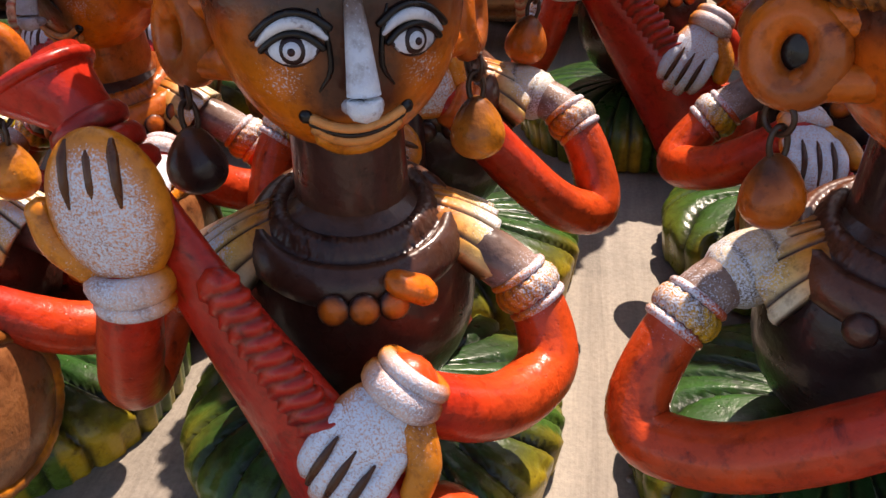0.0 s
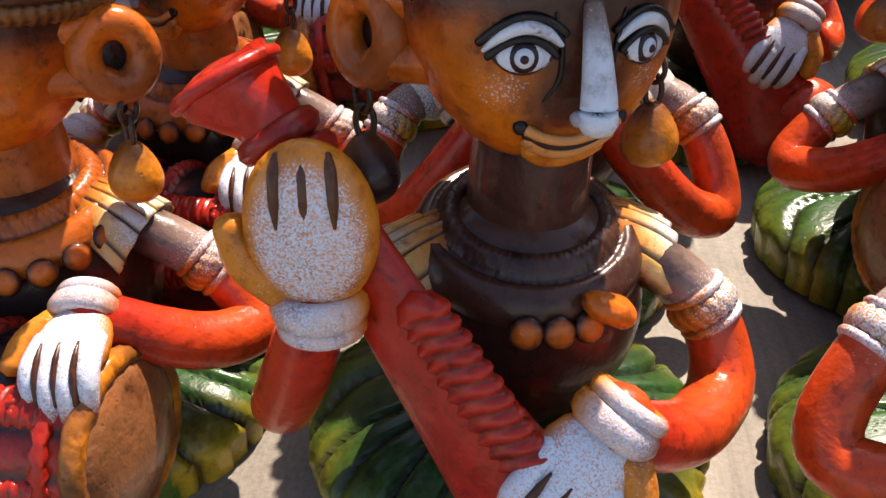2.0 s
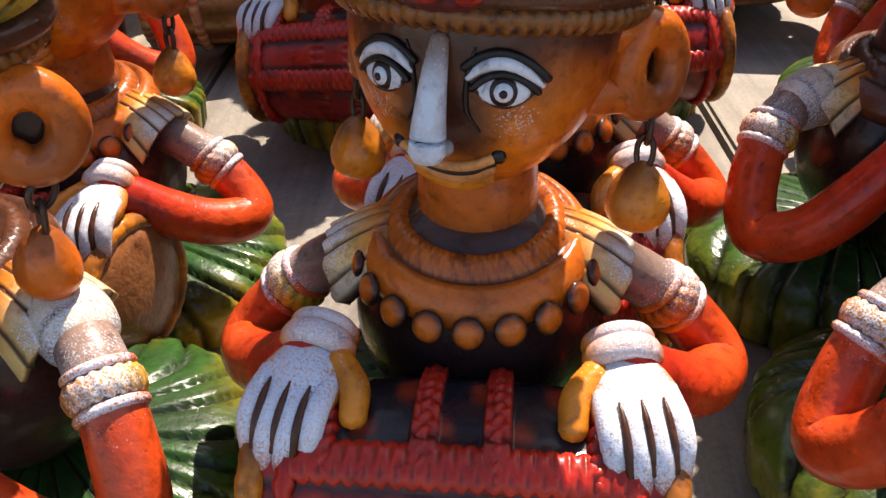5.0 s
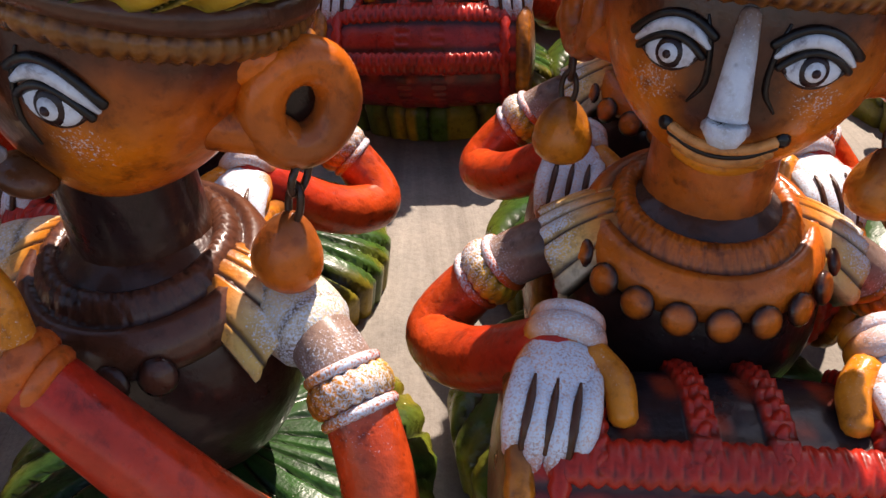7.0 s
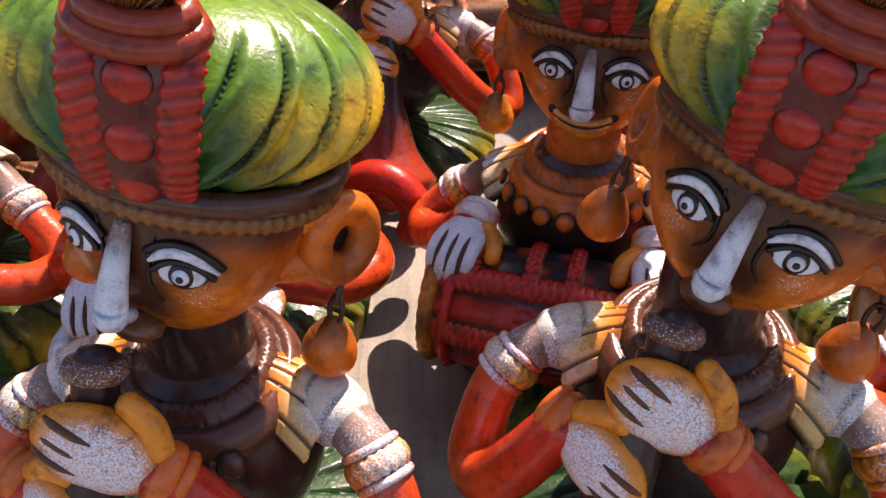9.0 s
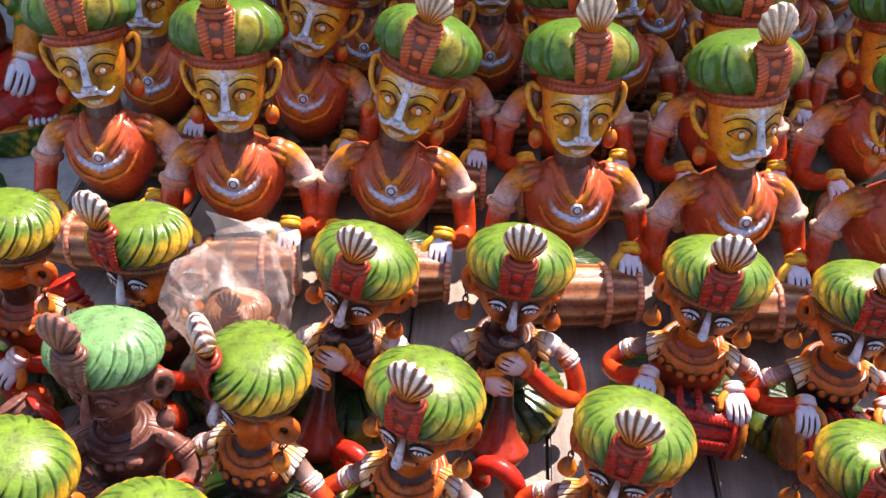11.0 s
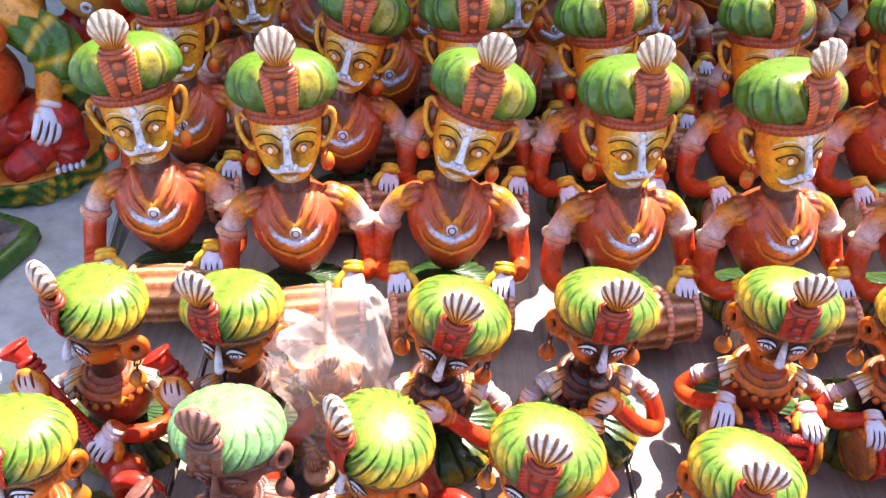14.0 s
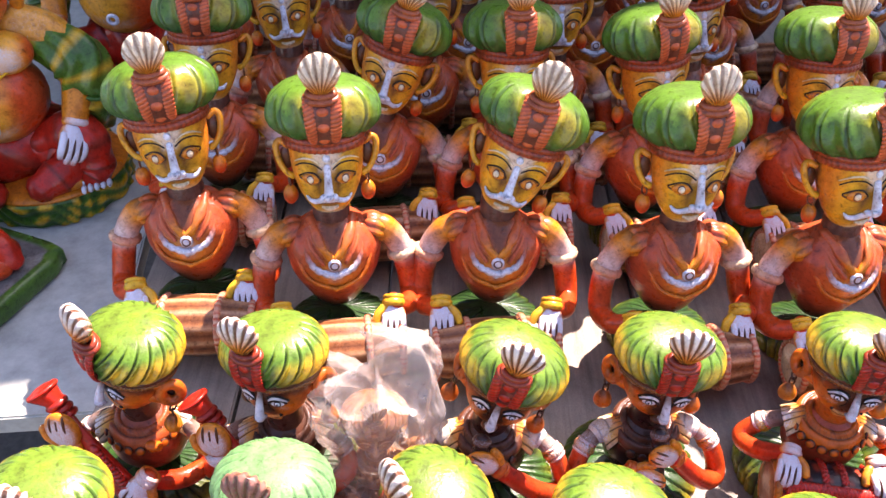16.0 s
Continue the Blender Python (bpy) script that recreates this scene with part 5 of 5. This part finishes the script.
for x, y in ((-0.7, -0.28), (0.45, -0.3), (-0.7, 0.95), (0.5, 0.95)):
    bm = bmesh.new()
    box(bm, x - 0.03, x + 0.03, y - 0.03, y + 0.03, -0.76, -0.023)
    part("leg", bm, WOOD, table, bevel=0.003)
bm = bmesh.new()
box(bm, -0.75, 0.5, -0.3, -0.27, -0.09, -0.023)
part("rail", bm, WOOD, table, bevel=0.002)

k = Clay()
k.ball((0.0488, -0.0595, -0.0095), (0.0016, 0.0016, 0.0005), (0.2, 0.2, 0.2), n=10)
nail = new("nail", k.mesh("nail"))
nail.data.materials[0] = STEEL
tagged(nail, "small flat steel nail head in the plank", "nail")
bm = bmesh.new()
bmesh.ops.create_cone(bm, cap_ends=True, segments=6, radius1=0.0024, radius2=0.0021, depth=0.0018)
bmesh.ops.bevel(bm, geom=bm.edges[:], offset=0.0003, segments=1, affect="EDGES")
bolt = part("bolt", bm, STEEL)
bolt.matrix_basis = pose(-0.169, -0.038, 0.0004, 0, 0, 20)
tagged(bolt, "dark steel bolt head sunk in the table plank", "bolt")

# ---------------------------------------------------------------- the figures
def recoloured(kind):
    def go(V, C, S):
        g = C.mean(1)
        if kind == "dusty":
            body = mix((0.09, 0.035, 0.025), (0.26, 0.12, 0.09), g * 3)
            green = (C[:, 1] > C[:, 0] * 1.15) & (V[:, 2] > 0.1)
            yel = (V[:, 2] > 0.113) & (C[:, 1] > 0.5 * C[:, 0]) & (C[:, 2] < 0.1)
            out = np.where((green | yel)[:, None], mix((0.06, 0.17, 0.06), (0.2, 0.4, 0.16), C[:, 1] * 2.2), body)
            return out, S * 0
        base = mix((0.3, 0.12, 0.05), (0.62, 0.36, 0.2), g * 2.2)
        return base, S * 0.3
    return go


MESH = {
    "drum_l": drummer(-17, 3, 0).mesh("drummer_figurine"),
    "drum_f": drummer(0, 3, 2).mesh("drummer_figurine"),
    "drum_r": drummer(-4, 3, 2, (0.42, 0.06, 0.02)).mesh("drummer_figurine"),
    "lute": lute_player(21, 2, 1).mesh("lute_player_figurine"),
    "lute_l": lute_player(-38, 2, 0, (0.3, 0.06, 0.025), (0.42, 0.09, 0.025), 9, 18).mesh("lute_player_figurine"),
    "lute_b": lute_player(-14, 2, -6).mesh("lute_player_figurine"),
    "pipe_r": pipe_player(26, 4, 2).mesh("pipe_player_figurine"),
    "pipe_b": pipe_player(-6, 4, 4, -6).mesh("pipe_player_figurine"),
    "pipe": pipe_player(-15, 4, 12).mesh("pipe_player_figurine"),
    "pipe_f": pipe_player(-8, 4, 10, 16).mesh("pipe_player_figurine"),
    "hand": hand_drummer(-42, 2, 0).mesh("hand_drummer_figurine"),
    "hand_f": hand_drummer(-12, 2, 5).mesh("hand_drummer_figurine"),
    "dusty": lute_player(-14, 2, 0).mesh("dusty_figurine", recoloured("dusty")),
    "bare": hand_drummer(0, 2, 0).mesh("bare_clay_figurine", recoloured("bare")),
    "tall": tall_drummer(0, 5, 0).mesh("tall_drummer_figurine"),
    "tall_r": tall_drummer(-8, 4, 16, 0.0, 8).mesh("tall_drummer_figurine"),
    "tall_l": tall_drummer(6, 5, -4, 0.0, -6).mesh("tall_drummer_figurine"),
    "laugh": laughing_figure().mesh("laughing_figurine"),
}
LABEL = {
    "drum": ("painted clay drummer figurine, green turban, red barrel drum", "drummer_figurine"),
    "lute": ("painted clay lute player figurine in a green turban", "lute_player_figurine"),
    "pipe": ("painted clay piper figurine blowing a pipe, green turban", "piper_figurine"),
    "hand": ("painted clay figurine playing a pair of hand drums", "hand_drummer_figurine"),
    "dusty": ("dusty brown clay lute player figurine, dull green turban", "lute_player_figurine"),
    "bare": ("bare terracotta figurine wrapped in a clear plastic bag", "wrapped_figurine"),
    "tall": ("tall moustached clay drummer figurine in orange robe and green turban", "tall_drummer_figurine"),
    "laugh": ("laughing pot-bellied painted clay figurine on a green base", "laughing_figurine"),
}


def stand(kind, x, y, yaw=0.0, lean=0.0, z=0.0, scale=1.0, tip=0.0):
    base = kind.split("_")[0]
    label, name = LABEL[base]
    ob = new(name, MESH[kind])
    ob.matrix_basis = pose(x, y, z, tip, lean, yaw) @ Matrix.Scale(scale, 4)
    grp = {"tall": "tall drummer figurines in rows", "laugh": ""}.get(base, "small musician figurines in rows")
    return tagged(ob, label, "figurine", grp)


# kind, x, y, yaw, sideways lean, height
ROW_1 = [("pipe", -0.53, 0.04, -5, 0, 0), ("pipe", -0.452, 0.002, 0, 0, 0), ("pipe_f", -0.313, -0.017, -19, 0, 0), ("pipe", -0.2085, -0.026, -27, 1, 0.003), ("drum_l", -0.1135, -0.026, -11, 3.5, 0), ("lute", -0.0115, -0.051, -3, 7, -0.003), ("pipe_r", 0.093, -0.062, -2, 6, -0.015), ("drum_f", 0.205, -0.06, 0, 4, -0.016)]
ROW_2 = [("hand_f", -0.62, 0.118, 0, 0, 0), ("dusty", -0.498, 0.113, -4, 0, 0), ("hand", -0.415, 0.102, -22, 0, 0), ("hand_f", -0.322, 0.083, -14, 0, 0), ("drum_f", -0.21, 0.062, -24, 1, 0), ("drum_l", -0.092, 0.04, -12, 4, -0.001), ("pipe_f", 0.0, 0.024, 2, 6, -0.003), ("drum_f", 0.118, 0.03, 6, 8, -0.016), ("lute", 0.235, 0.02, 0, 4, -0.016)]
ROW_3 = [("lute_l", -0.594, 0.221, -12, 0, 0), ("lute_b", -0.499, 0.206, -12, 0, 0), ("bare", -0.44, 0.193, 0, 0, 0), ("pipe", -0.364, 0.191, -6, 0, 0), ("pipe_b", -0.258, 0.188, 0, 0, 0), ("drum_r", -0.13, 0.182, -14, 0, 0), ("drum_l", -0.04, 0.165, 0, 2, 0), ("lute", 0.078, 0.13, 4, 6, -0.01), ("drum_f", 0.19, 0.13, 0, 4, -0.016)]
for kind, x, y, yaw, lean, z in ROW_1 + ROW_2 + ROW_3:
    front = kind[:4] == "pipe" and y < 0 and x < 0
    ob = stand(kind, x, y, yaw, lean, z, 0.68 if kind == "bare" else 1.07 if y > 0.17 else 1.03 if y > 0.08 else 1.0)
    if front:
        ob.matrix_basis = ob.matrix_basis @ Matrix.Diagonal((1, 1, 1.05 if kind == "pipe_f" else 1.03, 1))
ROW_4 = [("tall_l", -0.582, 0.388, 2), ("tall", -0.466, 0.352, 2), ("tall_r", -0.338, 0.345, -6), ("tall", -0.196, 0.322, 2), ("tall_l", -0.068, 0.308, 4), ("tall", 0.06, 0.29, 0), ("tall_l", 0.19, 0.275, 0)]
ROW_5 = [("tall", -0.575, 0.52, 0), ("tall_r", -0.424, 0.49, -4), ("tall", -0.307, 0.472, 0), ("tall_l", -0.18, 0.456, 4), ("tall", -0.037, 0.442, 2), ("tall", 0.1, 0.43, 0)]
ROW_6 = [("tall_l", -0.51, 0.615, 0), ("tall", -0.375, 0.6, 0), ("tall", -0.245, 0.585, 0), ("tall_l", -0.11, 0.565, 2), ("tall", 0.03, 0.555, 2), ("tall", 0.16, 0.55, 0)]
ROW_7 = [("tall", -0.59, 0.74, 0), ("tall", -0.45, 0.72, 0), ("tall", -0.32, 0.705, 0), ("tall_l", -0.18, 0.69, 0), ("tall", -0.05, 0.675, 2), ("tall", 0.1, 0.665, 2), ("tall_l", 0.23, 0.66, 0)]
ROW_8 = [("tall", -0.54, 0.83, 0), ("tall", -0.39, 0.82, 0), ("tall_l", -0.25, 0.81, 0), ("tall", -0.1, 0.79, 2), ("tall", 0.05, 0.78, 2), ("tall", 0.19, 0.77, 0)]
for kind, x, y, yaw in ROW_4 + ROW_5 + ROW_6 + ROW_7 + ROW_8:
    stand(kind, x, y, yaw, tip=-9)
stand("laugh", -0.784, 0.585, 12, scale=0.97)
stand("laugh", -0.7, 0.8, -6, scale=1.0)


# ---------------------------------------------------------------- plastic bag and the red ornament
def plastic_bag(x, y):
    """A crumpled clear bag pulled over the bare figure, gathered ends standing up."""
    rng = np.random.default_rng(7)
    th = np.linspace(0, 2 * np.pi, 120, endpoint=False)
    v = np.linspace(0, 1, 70)
    prof = np.interp(v, [0, 0.03, 0.3, 0.5, 0.66, 0.85, 0.96, 1.0], [0.84, 0.86, 0.84, 0.88, 0.98, 1.06, 0.92, 0.12])
    T, V = np.meshgrid(th, v)
    R = prof[:, None] / (np.abs(np.cos(T)) ** 4 + np.abs(np.sin(T)) ** 4) ** 0.25
    for i in range(34):
        a, b, ph = rng.integers(1, 11), rng.uniform(-24, 24), rng.uniform(0, 6.28)
        R = R + rng.uniform(0.01, 0.032) * (1 - 2 * np.abs(np.sin(0.5 * (a * T + b * V + ph))))
    for i in range(26):
        a, b, ph = rng.integers(9, 26), rng.uniform(-60, 60), rng.uniform(0, 6.28)
        R = R + rng.uniform(0.004, 0.010) * (1 - 2 * np.abs(np.sin(0.5 * (a * T + b * V + ph))))
    z = 0.146 * V + 0.016 * V ** 3 * np.cos(T + 0.2) + 0.012 * V ** 3 * np.sin(2 * T + 0.6) + 0.009 * V ** 3 * np.sin(5 * T + 2)
    P = np.stack([0.045 * R * np.cos(T), 0.041 * R * np.sin(T), np.maximum(z, 0.001)], -1)
    k = Clay()
    k.grid(P, (0.8, 0.8, 0.8))
    me = k.mesh("plastic_bag")
    me.materials[0] = FILM
    me.polygons.foreach_set("use_smooth", np.zeros(len(me.polygons), bool))
    ob = new("plastic_bag", me)
    ob.matrix_basis = pose(x, y, 0.0005, 0, 0, -8)
    return tagged(ob, "crumpled clear plastic bag pulled over a bare clay figurine", "bag")


plastic_bag(-0.438, 0.187)


def reclining_ornament():
    k = Clay()
    th = np.linspace(0, 2 * np.pi, 96, endpoint=False)
    sq = lambda a: np.sign(a) * np.abs(a) ** 0.2
    rows, cols = [], []
    for zz, f in ((0, 0.97), (0.003, 1.0), (0.015, 1.0), (0.019, 0.97), (0.0195, 0.88), (0.019, 0.84), (0.0185, 0.01)):
        rows.append(np.stack([0.065 * f * sq(np.cos(th)) + 0.0012 * np.sin(9 * th), 0.075 * f * sq(np.sin(th)), zz + 0 * th], -1))
        cols.append(mix(DGREEN, GREEN, 0.5 + 0.4 * np.sin(th * 7)) if f > 0.86 else mix((0.1, 0.1, 0.1), (0.2, 0.2, 0.19), 0.5 + 0.5 * np.sin(th * 4)))
    k.grid(np.stack(rows), np.concatenate(cols))
    k.m = pose(-0.012, 0.004, 0.008, 0, 0, 50)
    fold = lambda t, a: 1 + 0.07 * np.sin(a * 5 + t * 14)
    k.tube([(-0.06, 0.01, 0.03), (0, 0.005, 0.04), (0.045, -0.015, 0.03), (0.06, -0.03, 0.022)], [0.03, 0.033, 0.02, 0.008], lambda t: mix(ORED, RED, t), n=30, sub=8, bumps=fold)
    k.tube([(-0.05, -0.02, 0.025), (0.0, -0.035, 0.03), (0.05, -0.03, 0.02)], [0.016, 0.018, 0.009], lambda t: mix(RED, ORED, t), n=20, sub=8, bumps=fold)
    k.ball((-0.05, 0.01, 0.075), (0.03, 0.026, 0.035), lambda u: mix(ORED, RED, step(0, 1, u[:, 2])), n=26)
    return k


ob = new("reclining_figurine", reclining_ornament().mesh("reclining_figurine"))
ob.matrix_basis = pose(-0.8045, 0.422, 0.0, 0, 0, -26)
tagged(ob, "red draped clay figurine lying on a green base", "figurine")
